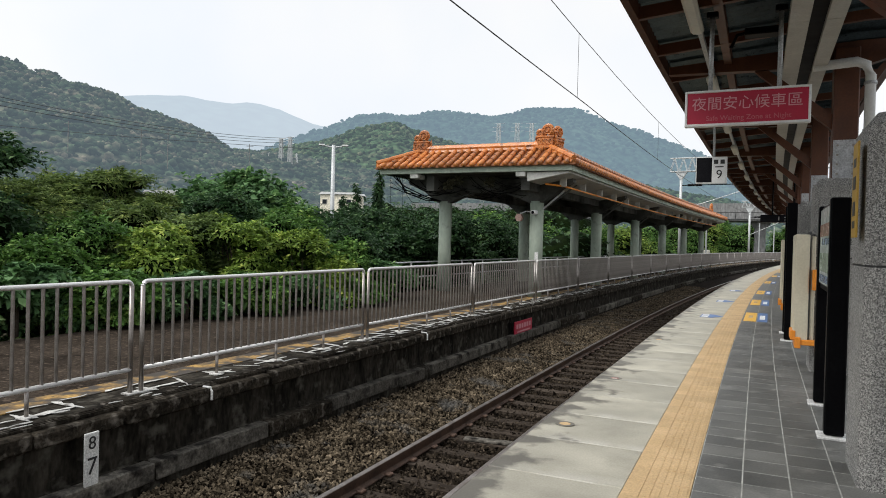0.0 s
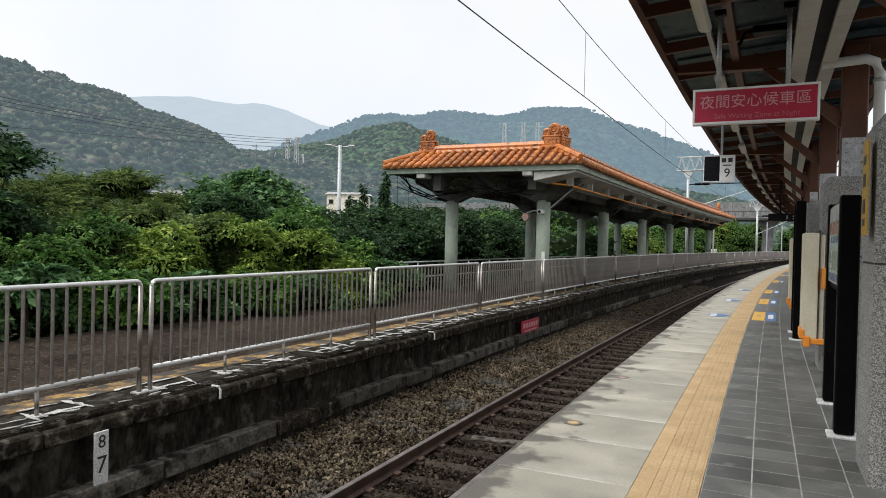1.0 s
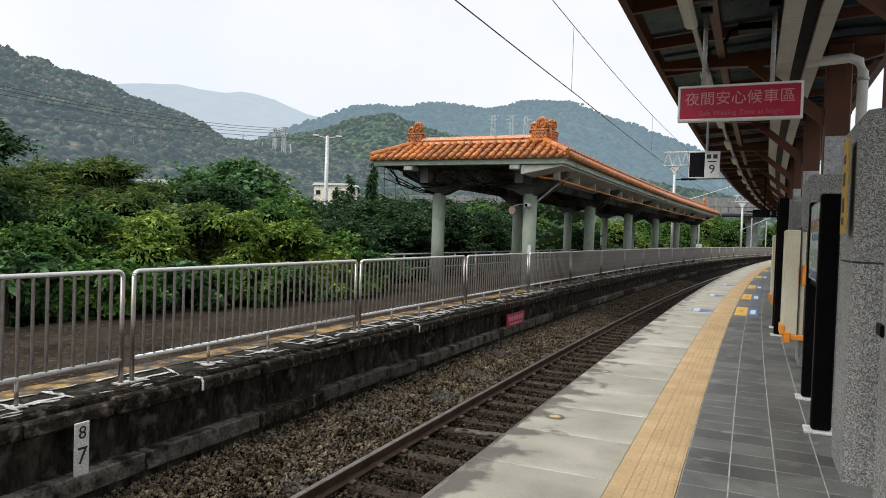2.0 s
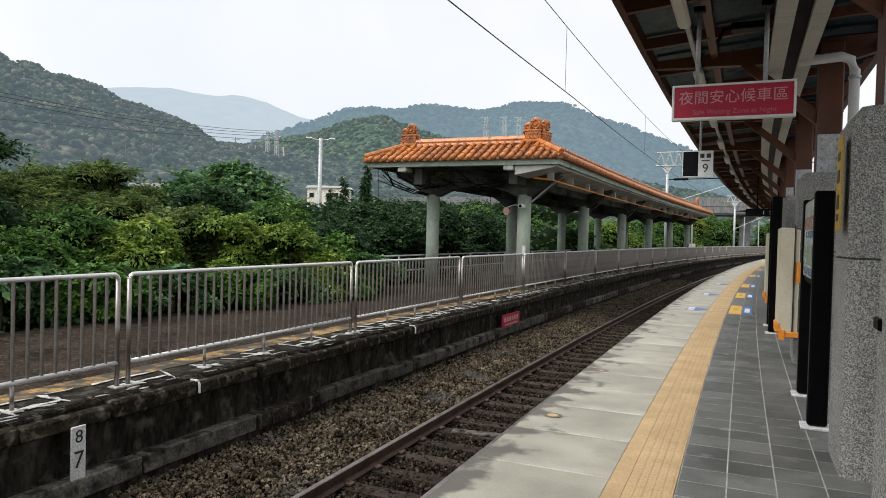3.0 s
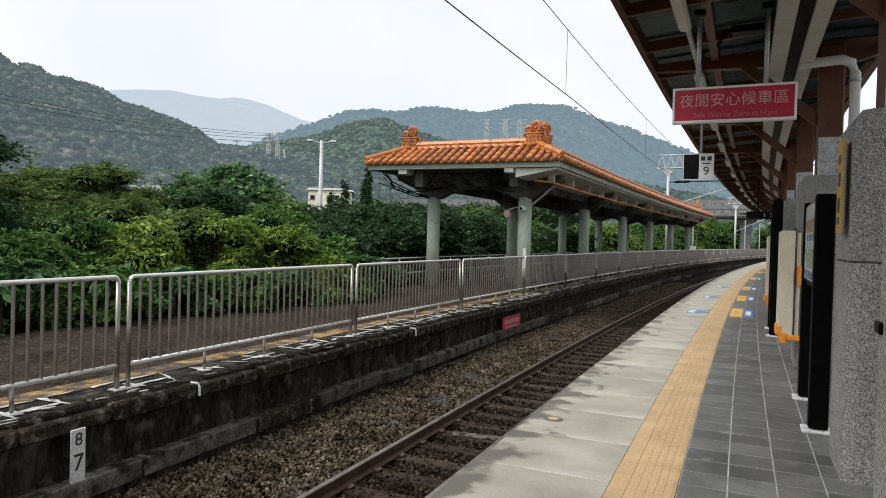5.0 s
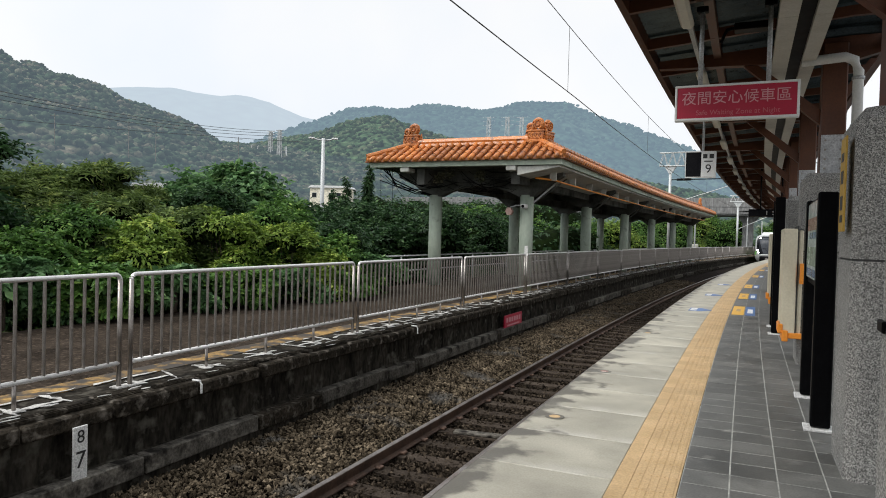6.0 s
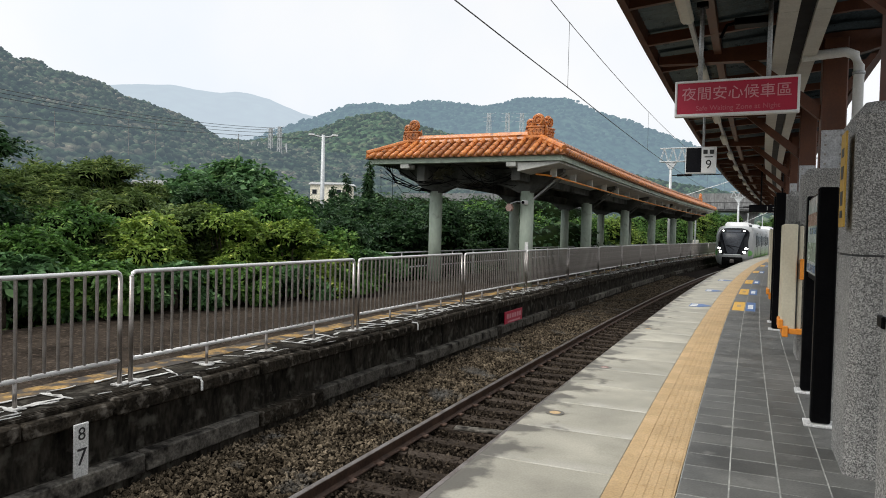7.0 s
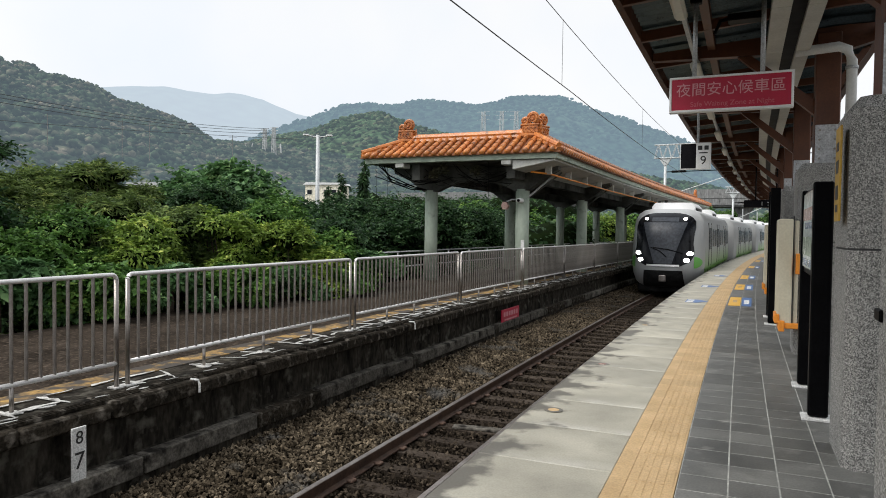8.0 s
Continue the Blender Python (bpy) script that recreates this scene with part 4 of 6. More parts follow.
def gantry(s, dl, dr, z):
    """Two masts and a lattice beam over the track."""
    g = thing("catenary_gantry", "pale grey lattice gantry carrying the overhead line", "gantry", place(dl, s, 0), "catenary gantries")
    L = dr - dl
    for x in (0, L):
        part("mast", rtube([(x, 0, -1.4), (x, 0, z)], 0.13, 8), M_POLE, g, "", True)
    h = 1.25 if dl < -9 else 0.8
    bm = bmesh.new()
    for zz in (z, z + h):
        for yy in (-0.22, 0.22):
            tube(bm, [(-1.0, yy, zz), (L + 0.4, yy, zz)], 0.045, 5)
    n = int(L / 0.75)
    for i in range(n + 2):
        x = -1.0 + (L + 1.4) * i / (n + 1)
        for yy in (-0.22, 0.22):
            tube(bm, [(x, yy, z), (x + (0.37 if i <= n else 0), yy, z + h)], 0.028, 4)
            if i <= n:
                tube(bm, [(x + 0.37, yy, z + h), (x + 0.74, yy, z)], 0.028, 4)
    part("lattice_beam", bm, M_POLE, g)
    bm = rtube([(0.1, 0, z - 1.3), (dl * -1 - 4.4, 0, z - 1.25)], 0.05, 6)
    part("registration_arm", bm, M_BLACK, g)
    part("mast_head", prism(bmesh.new(), [(-0.12, z - 0.7), (0.12, z - 0.7), (0.55, z - 0.05), (-0.55, z - 0.05)], -0.15, 0.15), M_POLE, g)
    part("insulator", rtube([(0.6, 0, z - 1.29), (1.9, 0, z - 1.28)], 0.11, 8), M_BLACK, g, "dark ribbed insulator")
    part("cantilever", rtube([(0.1, 0, z - 3.6), (-dl - 3.6, 0, z - 1.6)], 0.035, 6), M_POLE, g)


gantry(67.0, -9.75, 4.2, 8.65)
gantry(98, -7.9, 4.6, 7.0)

# ---------- canopy over the near platform ----------
CE, CZ = -1.40, 4.15
canopy = thing("platform_canopy", "brown steel canopy with a dark corrugated roof over the platform", "canopy")
bm = bmesh.new()
n = int((75 + 8) / 0.06)
a0 = None
for i in range(n):
    s = -8 + i * 0.06
    z = CZ + 0.16 + (0.02 if i % 3 else -0.015)
    a1 = [bm.verts.new(on(d, s, z + 0.09 * (d - CE))) for d in (CE, 1.0)] + [bm.verts.new(on(1.60, s, z + 0.09 * (1.0 - CE)))]
    if a0:
        for k in range(2):
            bm.faces.new((a0[k], a0[k + 1], a1[k + 1], a1[k]))
    a0 = a1
part("roof_sheet", bm, M_CORR, canopy, "dark corrugated metal sheet")
part("roof_cover", sweep([(CE, CZ + 0.22), (1.0, CZ + 0.44), (1.62, CZ + 0.44), (1.62, CZ + 0.50), (1.0, CZ + 0.50), (CE, CZ + 0.26)], -8, 75, 3), M_CORR, canopy)
part("edge_channel", sweep([(CE - 0.05, CZ - 0.02), (CE + 0.03, CZ - 0.02), (CE + 0.03, CZ + 0.2), (CE - 0.05, CZ + 0.24)], -8, 75, 3), M_BROWN, canopy, "brown eaves channel")
PL = [5.35 + 4.85 * i for i in range(-2, 14)]
pur = None
for i in range(52):
    s = -8 + 1.58 * i + 0.10
    if pur is None:
        bm = bmesh.new()
        prism(bm, [(CE, CZ - 0.02), (CE, CZ + 0.12), (1.0, CZ + 0.32), (1.59, CZ + 0.32), (1.59, CZ + 0.2), (1.0, CZ + 0.2)], -0.035, 0.035)
        pur = part("purlin", bm, M_BROWN, canopy)
        pur.matrix_basis = place(0, s)
    else:
        share("purlin", pur, canopy, place(0, s))
for d in (-0.55, 0.42, 1.52):
    part("long_girder", sweep([(d - 0.05, CZ + 0.06), (d + 0.05, CZ + 0.06), (d + 0.05, CZ + 0.2), (d - 0.05, CZ + 0.2)], -8, 75, 3), M_BROWN, canopy)
for d0, d1 in ((0.145, 0.335), (0.49, 0.655)):
    s = -7.5
    while s < 60:
        part("tray_cover", sweep([(d0, 3.97), (d1, 3.97), (d1, 4.08), (d0, 4.08)], s, s + 1.93, 1.93), M_DUCT, canopy, "off-white cable tray cover")
        s += 1.94
part("cable_tray", sweep([(0.335, 4.03), (0.49, 4.03), (0.49, 4.08), (0.335, 4.08)], -7.5, 60, 2), M_BLACK, canopy, "black cable tray")
PC = 0.955


def pillar(s, high=2.55):
    p = thing("canopy_pillar", "washed granite pillar with a brown steel column", "pillar", place(PC, s + 0.38), "canopy pillars")
    r, c = 0.385, 0.065
    oct_ = [(-r + c, -r), (r - c, -r), (r, -r + c), (r, r - c), (r - c, r), (-r + c, r), (-r, r - c), (-r, -r + c)]

    def block(z0, z1, k=1.0, top=0.0):
        bm = bmesh.new()
        lo = [bm.verts.new((x * k, y * k, z0)) for x, y in oct_]
        hi = [bm.verts.new((x * k, y * k, z1 - top)) for x, y in oct_]
        for i in range(8):
            bm.faces.new((lo[i], lo[(i + 1) % 8], hi[(i + 1) % 8], hi[i]))
        if top:
            tp = [bm.verts.new((x * k * 0.84, y * k * 0.84, z1)) for x, y in oct_]
            for i in range(8):
                bm.faces.new((hi[i], hi[(i + 1) % 8], tp[(i + 1) % 8], tp[i]))
            bm.faces.new(tp)
        else:
            bm.faces.new(hi)
        bm.faces.new(lo[::-1])
        return bm
    part("lower_stone", block(0.0, 1.5), M_GRAN, p)
    part("joint", block(1.5, 1.515, 0.985), M_DARKINK, p, "dark joint")
    part("upper_stone", block(1.515, high, 1.0, 0.09), M_GRAN, p)
    part("column", rbox(-0.19, 0.11, -0.15, 0.15, high - 0.02, 4.3, 0.015), M_BROWN, p, "brown steel column")
    pl = part("foot_plate", rbox(-0.18, 0.10, -0.172, -0.153, high, high + 0.52, 0.005), M_PLATE, p, "galvanised plate with bolts")
    for i in range(4):
        for x in (-0.13, 0.05):
            part("bolt", rtube([(x, -0.195, high + 0.07 + i * 0.125), (x, -0.17, high + 0.07 + i * 0.125)], 0.016, 6), M_STEELD, pl)
    part("rafter", prism(bmesh.new(), [(CE - PC + 0.05, CZ - 0.03), (-0.2, CZ - 0.08), (0.2, CZ - 0.08), (0.62, CZ + 0.04), (0.62, CZ + 0.24), (0.1, CZ + 0.24), (CE - PC + 0.05, CZ + 0.08)], -0.07, 0.07), M_BROWN, p, "brown steel rafter")
    part("knee_brace", prism(bmesh.new(), [(-0.185, 3.22), (-0.185, 3.42), (-0.98, 4.08), (-1.16, 4.08)], -0.06, 0.06), M_BROWN, p)
    part("knee_brace", prism(bmesh.new(), [(0.105, 3.55), (0.105, 3.72), (0.36, 4.07), (0.45, 4.07)], -0.06, 0.06), M_BROWN, p)
    return p


first = pillar(PL[0])
for s in PL[1:]:
    copy_thing(first, place(PC, s + 0.38))

# ---------- things on the near platform ----------
np_ = thing("granite_post", "washed granite post beside the platform pillars", "post", pose(0.86, 3.04, 0))
bm = rbox(-0.36, 0.36, -0.36, 0.36, 0.0, 2.5, 0.05)
part("stone", bm, M_GRAN, np_)
part("handle", rbox(-0.375, -0.35, 0.22, 0.34, 1.25, 1.30, 0.005), M_BLACK, np_, "dark metal bracket")

ys = thing("yellow_plate", "narrow yellow wall plate with black writing on the pillar", "sign", pose(0.570, 5.42, 0))
part("plate", rbox(-0.014, -0.001, 0.0, 0.27, 1.70, 2.36, 0.003), M_SHADEYEL, ys)
for z, h in ((2.22, 0.06), (2.08, 0.09), (1.90, 0.10), (1.79, 0.05)):
    part("character", rbox(-0.017, -0.0145, 0.07, 0.20, z - h / 2, z + h / 2), M_DARKINK, ys)


def board(m, post_h, length, group):
    b = thing("information_board", "black framed information board with a printed map on two posts", "information board", m, group)
    for y in (0.0, length):
        part("post", rbox(0.0, 0.155, y, y + 0.13, 0.03, post_h, 0.012), M_BLACK, b)
        part("base_plate", rbox(-0.05, 0.205, y - 0.05, y + 0.18, 0.0, 0.022, 0.004), M_PAINTW, b, "white base plate")
    part("panel", rbox(0.03, 0.12, 0.13, length, 1.22, post_h - 0.02, 0.005), M_BLACK, b)
    p = part("poster", rbox(0.016, 0.029, 0.15, length - 0.02, 1.28, post_h - 0.05), M_POSTER, b, "printed map sheet")
    part("poster_field", rbox(0.012, 0.0158, 0.17, length - 0.04, 1.40, 1.58), M_POSTGREEN, p)
    part("poster_field", rbox(0.012, 0.0158, 0.17, length - 0.04, post_h - 0.32, post_h - 0.2), M_POSTRED, p)
    part("poster_field", rbox(0.012, 0.0158, 0.25, length - 0.3, 1.66, 1.72), M_POSTBLUE, p)
    part("poster_field", rbox(0.012, 0.0158, 0.2, length - 0.1, 1.30, 1.37), M_POSTBLUE, p)
    return b


board(pose(0.50, 6.68, 0), 2.06, 1.38, "information boards")
b2 = thing("information_board", "tall black information board on two posts", "information board", place(0.34, 13.35), "information boards")
for y in (0.0, 1.2):
    part("post", rbox(0.0, 0.16, y, y + 0.14, 0.03, 2.42, 0.012), M_BLACK, b2)
    part("base_plate", rbox(-0.05, 0.21, y - 0.05, y + 0.19, 0.0, 0.022, 0.004), M_PAINTW, b2, "white base plate")
part("panel", rbox(0.035, 0.125, 0.14, 1.2, 0.9, 2.40, 0.005), M_BLACK, b2)


def ramp(m):
    r = thing("boarding_ramp", "folded beige boarding ramp with orange brackets beside a pillar", "ramp", m, "boarding ramps")
    part("board", rbox(0.0, 0.165, 0.0, 0.75, 0.46, 1.80, 0.012), M_BEIGE, r)
    # Solid dark strip stands for the shade in the gap between the boards.
    part("gap_strip", rbox(0.166, 0.178, 0.02, 0.73, 0.46, 1.84, 0.003), M_DARKINK, r, "dark strip for the shaded gap")
    part("leaf", rbox(0.179, 0.235, 0.05, 0.75, 0.46, 1.78, 0.01), M_BEIGE, r)
    part("bracket", rbox(0.02, 0.09, -0.04, 0.5, 0.36, 0.50, 0.01), M_ORANGE, r, "orange bracket")
    part("bracket", rbox(-0.03, 0.03, -0.02, 0.4, 0.46, 0.58, 0.01), M_ORANGE, r, "orange bracket")
    part("crossbar", rbox(0.09, 0.30, -0.02, 0.06, 0.40, 0.47, 0.01), M_ORANGE, r, "orange crossbar")
    part("clip", rbox(0.20, 0.25, -0.05, 0.05, 1.10, 1.36, 0.008), M_ORANGE, r, "orange clip")
    return r


r1 = ramp(place(0.345, 9.75))
copy_thing(r1, place(0.30, 15.6))

# red hanging sign
HS = thing("hanging_sign", "crimson hanging sign for the night waiting zone, white frame", "sign", pose(-0.84, 8.0, 0))
SW, SB, ST = 1.23, 2.92, 3.31
part("panel", rbox(0.02, SW - 0.02, -0.03, 0.03, SB + 0.02, ST - 0.02), M_RED, HS)
bm = bmesh.new()
box(bm, 0, SW, -0.04, 0.04, SB, SB + 0.03, 0.006)
box(bm, 0, SW, -0.04, 0.04, ST - 0.025, ST, 0.006)
box(bm, 0, 0.025, -0.04, 0.04, SB + 0.02, ST - 0.02, 0.006)
box(bm, SW - 0.025, SW, -0.04, 0.04, SB + 0.02, ST - 0.02, 0.006)
part("frame", bm, M_WHITE, HS, "white metal frame")
front = Matrix.Rotation(radians(90), 4, "X")
for i, ch in enumerate("夜間安心候車區"):
    lettering("character", ch, 0.155, M_PINK, HS, Matrix.Translation((SW / 2 + (i - 3) * 0.156, -0.032, SB + 0.235)) @ front)
lettering("words", "Safe Waiting Zone at Night", 0.075, M_DIMPINK, HS, Matrix.Translation((SW / 2 + 0.02, -0.032, SB + 0.085)) @ front)
for x in (0.255, 0.93):
    part("hanger", rtube([(x, 0, ST), (x, 0, 4.16)], 0.024, 8), M_PLATE, HS, "steel tube hanger", True)
    part("clamp", rbox(x - 0.06, x + 0.06, -0.05, 0.05, 4.10, 4.16, 0.008), M_BLACK, HS)

# car position sign with a dark display
NS = thing("position_sign", "hanging sign with dark display and the number 9", "sign", place(-1.23, 14.0))
part("display", rbox(0.0, 0.27, -0.06, 0.06, 2.84, 3.31, 0.008), M_LED, NS, "dark display")
part("number_plate", rbox(0.275, 0.525, -0.06, 0.06, 2.84, 3.31, 0.008), M_WHITE, NS, "white plate with a black number")
bm = bmesh.new()
box(bm, -0.012, 0.537, -0.065, 0.065, 3.31, 3.325)
box(bm, -0.012, 0.537, -0.065, 0.065, 2.825, 2.84)
box(bm, -0.012, 0.0, -0.065, 0.065, 2.84, 3.31)
box(bm, 0.525, 0.537, -0.065, 0.065, 2.84, 3.31)
part("frame", bm, M_WHITE, NS)
lettering("figure", "9", 0.23, M_DARKINK, NS, Matrix.Translation((0.405, -0.063, 2.985)) @ front)
for x in (0.345, 0.46):
    part("character", rbox(x - 0.038, x + 0.038, -0.066, -0.061, 3.19, 3.27), M_DARKINK, NS)
part("line_of_writing", rbox(0.33, 0.48, -0.066, -0.061, 3.125, 3.145), M_DARKINK, NS)
part("hanger", rtube([(0.30, 0, 3.32), (0.30, 0, 4.37)], 0.022, 8), M_PLATE, NS, "", True)

DS = thing("departure_display", "black hanging departure display with a pale figure 1", "display", place(-0.38, 28.0))
part("case", rbox(0, 1.9, -0.10, 0.10, 2.58, 2.86, 0.02), M_LED, DS)
lettering("figure", "1", 0.2, M_WHITE, DS, Matrix.Translation((0.62, -0.104, 2.72)) @ front)
part("line_of_writing", rbox(0.80, 1.15, -0.106, -0.101, 2.75, 2.78), M_PLATE, DS)
part("line_of_writing", rbox(0.80, 1.10, -0.106, -0.101, 2.66, 2.68), M_PLATE, DS)
for x in (0.4, 1.1):
    part("hanger", rtube([(x, 0, 2.86), (x, 0, 4.50)], 0.025, 6), M_BLACK, DS)

# lamps and conduit along the canopy
for i, s in enumerate([3.2 + 3.6 * k for k in range(12)]):
    lp = thing("tube_lamp", "unlit fluorescent lamp under the canopy edge", "lamp", place(-0.76, s), "canopy tube lamps")
    part("cover", rbox(-0.07, 0.07, 0, 1.3, 3.96, 4.05, 0.03), M_TUBE, lp, "off-white lamp cover")
    part("channel", rbox(-0.035, 0.035, -0.1, 1.6, 4.05, 4.14), M_PLATE, lp)
cd = tagged(mesh_ob("conduit", sweep([(-0.785, 4.06), (-0.735, 4.06), (-0.735, 4.12), (-0.785, 4.12)], -7, 70, 3), M_PLATE), "long pale conduit linking the canopy lamps", "conduit")
# rain pipe beside a column
rp = thing("rain_pipe", "white rain pipe with an elbow below the canopy", "pipe", pose(0, 0, 0))
part("pipe", rtube([(0.50, 10.05, 3.97), (0.99, 10.05, 4.0), (1.095, 10.05, 3.95), (1.14, 10.05, 3.82), (1.14, 10.05, 2.5)], 0.062, 10), M_WHITE, rp, "", True)
for z in (3.1, 3.7):
    part("clamp", rtube([(1.14, 10.05, z), (1.14, 10.05, z + 0.04)], 0.074, 10), M_PLATE, rp, "", True)
cn = thing("cable_loop", "black cable looped under the canopy above the sign", "cable")
part("cable", rtube([(-0.42, 8.6, 3.92), (-0.36, 8.6, 4.06), (-0.2, 8.6, 4.09), (0.1, 8.6, 4.06)], 0.02, 6), M_BLACK, cn, "", True)
part("junction_box", rbox(-0.28, 0.12, 8.5, 8.7, 4.03, 4.11, 0.01), M_BLACK, cn)

# ---------- train ----------
HW, ZC, HZ, PW = 1.49, 0.97, 1.70, 5.0
NOSE = 1.5
TRACK = -3.507


def side_x(z):
    return HW * max(0.0, 1 - abs((z - ZC) / HZ) ** PW) ** (1 / PW)


def nose_y(x, z):
    k = (abs(x / HW) ** 3.2 + abs((z - ZC + 0.15) / (HZ + 0.15)) ** 3.2) ** (1 / 3.2)
    k = min(k, 1.0)
    return NOSE * (1 - (1 - k ** 3.4) ** 0.62) + 0.35 * max(0, (z - 0.2)) / 2.2


def shell(front_, length):
    bm = bmesh.new()
    n = 40
    th = [2 * math.pi * i / n for i in range(n)]

    def outline(k):
        out = []
        for a in th:
            c, q = math.cos(a), math.sin(a)
            r = (abs(c) ** PW + abs(q) ** PW) ** (-1 / PW)
            out.append((HW * r * c * k, ZC + HZ * r * q * k))
        return out
    rings = []
    if front_:
        for k in (0.12, 0.3, 0.5, 0.65, 0.78, 0.88, 0.95, 0.985):
            rings.append([bm.verts.new((x, nose_y(x, z), z)) for x, z in outline(k)])
        rings.append([bm.verts.new((x, NOSE + 0.35 * max(0, (z - 0.2)) / 2.2 + 0.1, z)) for x, z in outline(1)])
    else:
        rings.append([bm.verts.new((x, 0.12, z)) for x, z in outline(0.97)])
    for y in (2.2, 8, 14, length - 0.12):
        if front_ or y != 2.2:
            rings.append([bm.verts.new((x, y, z)) for x, z in outline(1)])
        else:
            rings.append([bm.verts.new((x, 0.2, z)) for x, z in outline(1)])
    for a, b in zip(rings, rings[1:]):
        for i in range(n):
            bm.faces.new((a[i], a[(i + 1) % n], b[(i + 1) % n], b[i]))
    bm.faces.new(rings[0])
    bm.faces.new(rings[-1][::-1])
    return bm


def nose_patch(inside, lift, nx=36, nz=44, x0=-1.3, x1=1.3, z0=-0.6, z1=2.5):
    """A sheet lying on the nose, cut to the shape `inside(z)` -> half width range."""
    bm = bmesh.new()
    grid = []
    for j in range(nz + 1):
        z = z0 + (z1 - z0) * j / nz
        lo, hi = inside(z)
        grid.append([bm.verts.new((lo + (hi - lo) * i / nx, nose_y(lo + (hi - lo) * i / nx, z) - lift, z)) for i in range(nx + 1)])
    for a, b in zip(grid, grid[1:]):
        for i in range(nx):
            bm.faces.new((a[i], a[i + 1], b[i + 1], b[i]))
    return bm


def side_patch(sgn, y0, y1, z0, z1, lift=0.008):
    bm = bmesh.new()
    zs = [z0 + (z1 - z0) * i / 5 for i in range(6)]
    a = [bm.verts.new((sgn * (side_x(z) + lift), y0, z)) for z in zs]
    b = [bm.verts.new((sgn * (side_x(z) + lift), y1, z)) for z in zs]
    c = [bm.verts.new((sgn * (side_x(z) - 0.01), y0, z)) for z in zs]
    d = [bm.verts.new((sgn * (side_x(z) - 0.01), y1, z)) for z in zs]
    for i in range(5):
        bm.faces.new((a[i], a[i + 1], b[i + 1], b[i]))
        bm.faces.new((c[i], a[i], a[i + 1], c[i + 1])[::-1])
        bm.faces.new((d[i], b[i], b[i + 1], d[i + 1]))
    bm.faces.new((a[0], b[0], d[0], c[0]))
    bm.faces.new((a[5], b[5], d[5], c[5])[::-1])
    return bm


def mask_half(z):
    """Outline of the dark front: widest at the brow, narrowing to the chin."""
    pts = [(0.18, 0.62), (0.30, 0.90), (0.42, 1.08), (0.60, 1.18), (0.82, 1.21), (1.0, 1.18), (1.15, 1.16), (1.5, 1.18), (1.85, 1.22), (2.1, 1.19), (2.28, 1.06), (2.40, 0.82), (2.46, 0.5)]
    for (a, wa), (b, wb) in zip(pts, pts[1:]):
        if a <= z <= b:
            w = wa + (wb - wa) * (z - a) / (b - a)
            return -w, w
    return -0.5, 0.5


def screen_half(z):
    w = 0.36 + 0.58 * (z - 0.30) / 1.85
    return -w, w


def lens(bm, x, z, rx, rz, lift):
    ring = [bm.verts.new((x + rx * math.cos(a), nose_y(x + rx * math.cos(a), z + rz * math.sin(a)) - lift, z + rz * math.sin(a))) for a in [k * math.pi / 6 for k in range(12)]]
    mid = bm.verts.new((x, nose_y(x, z) - lift - 0.02, z))
    for i in range(12):
        bm.faces.new((ring[i], ring[(i + 1) % 12], mid))
    return bm


CAR = 20.0


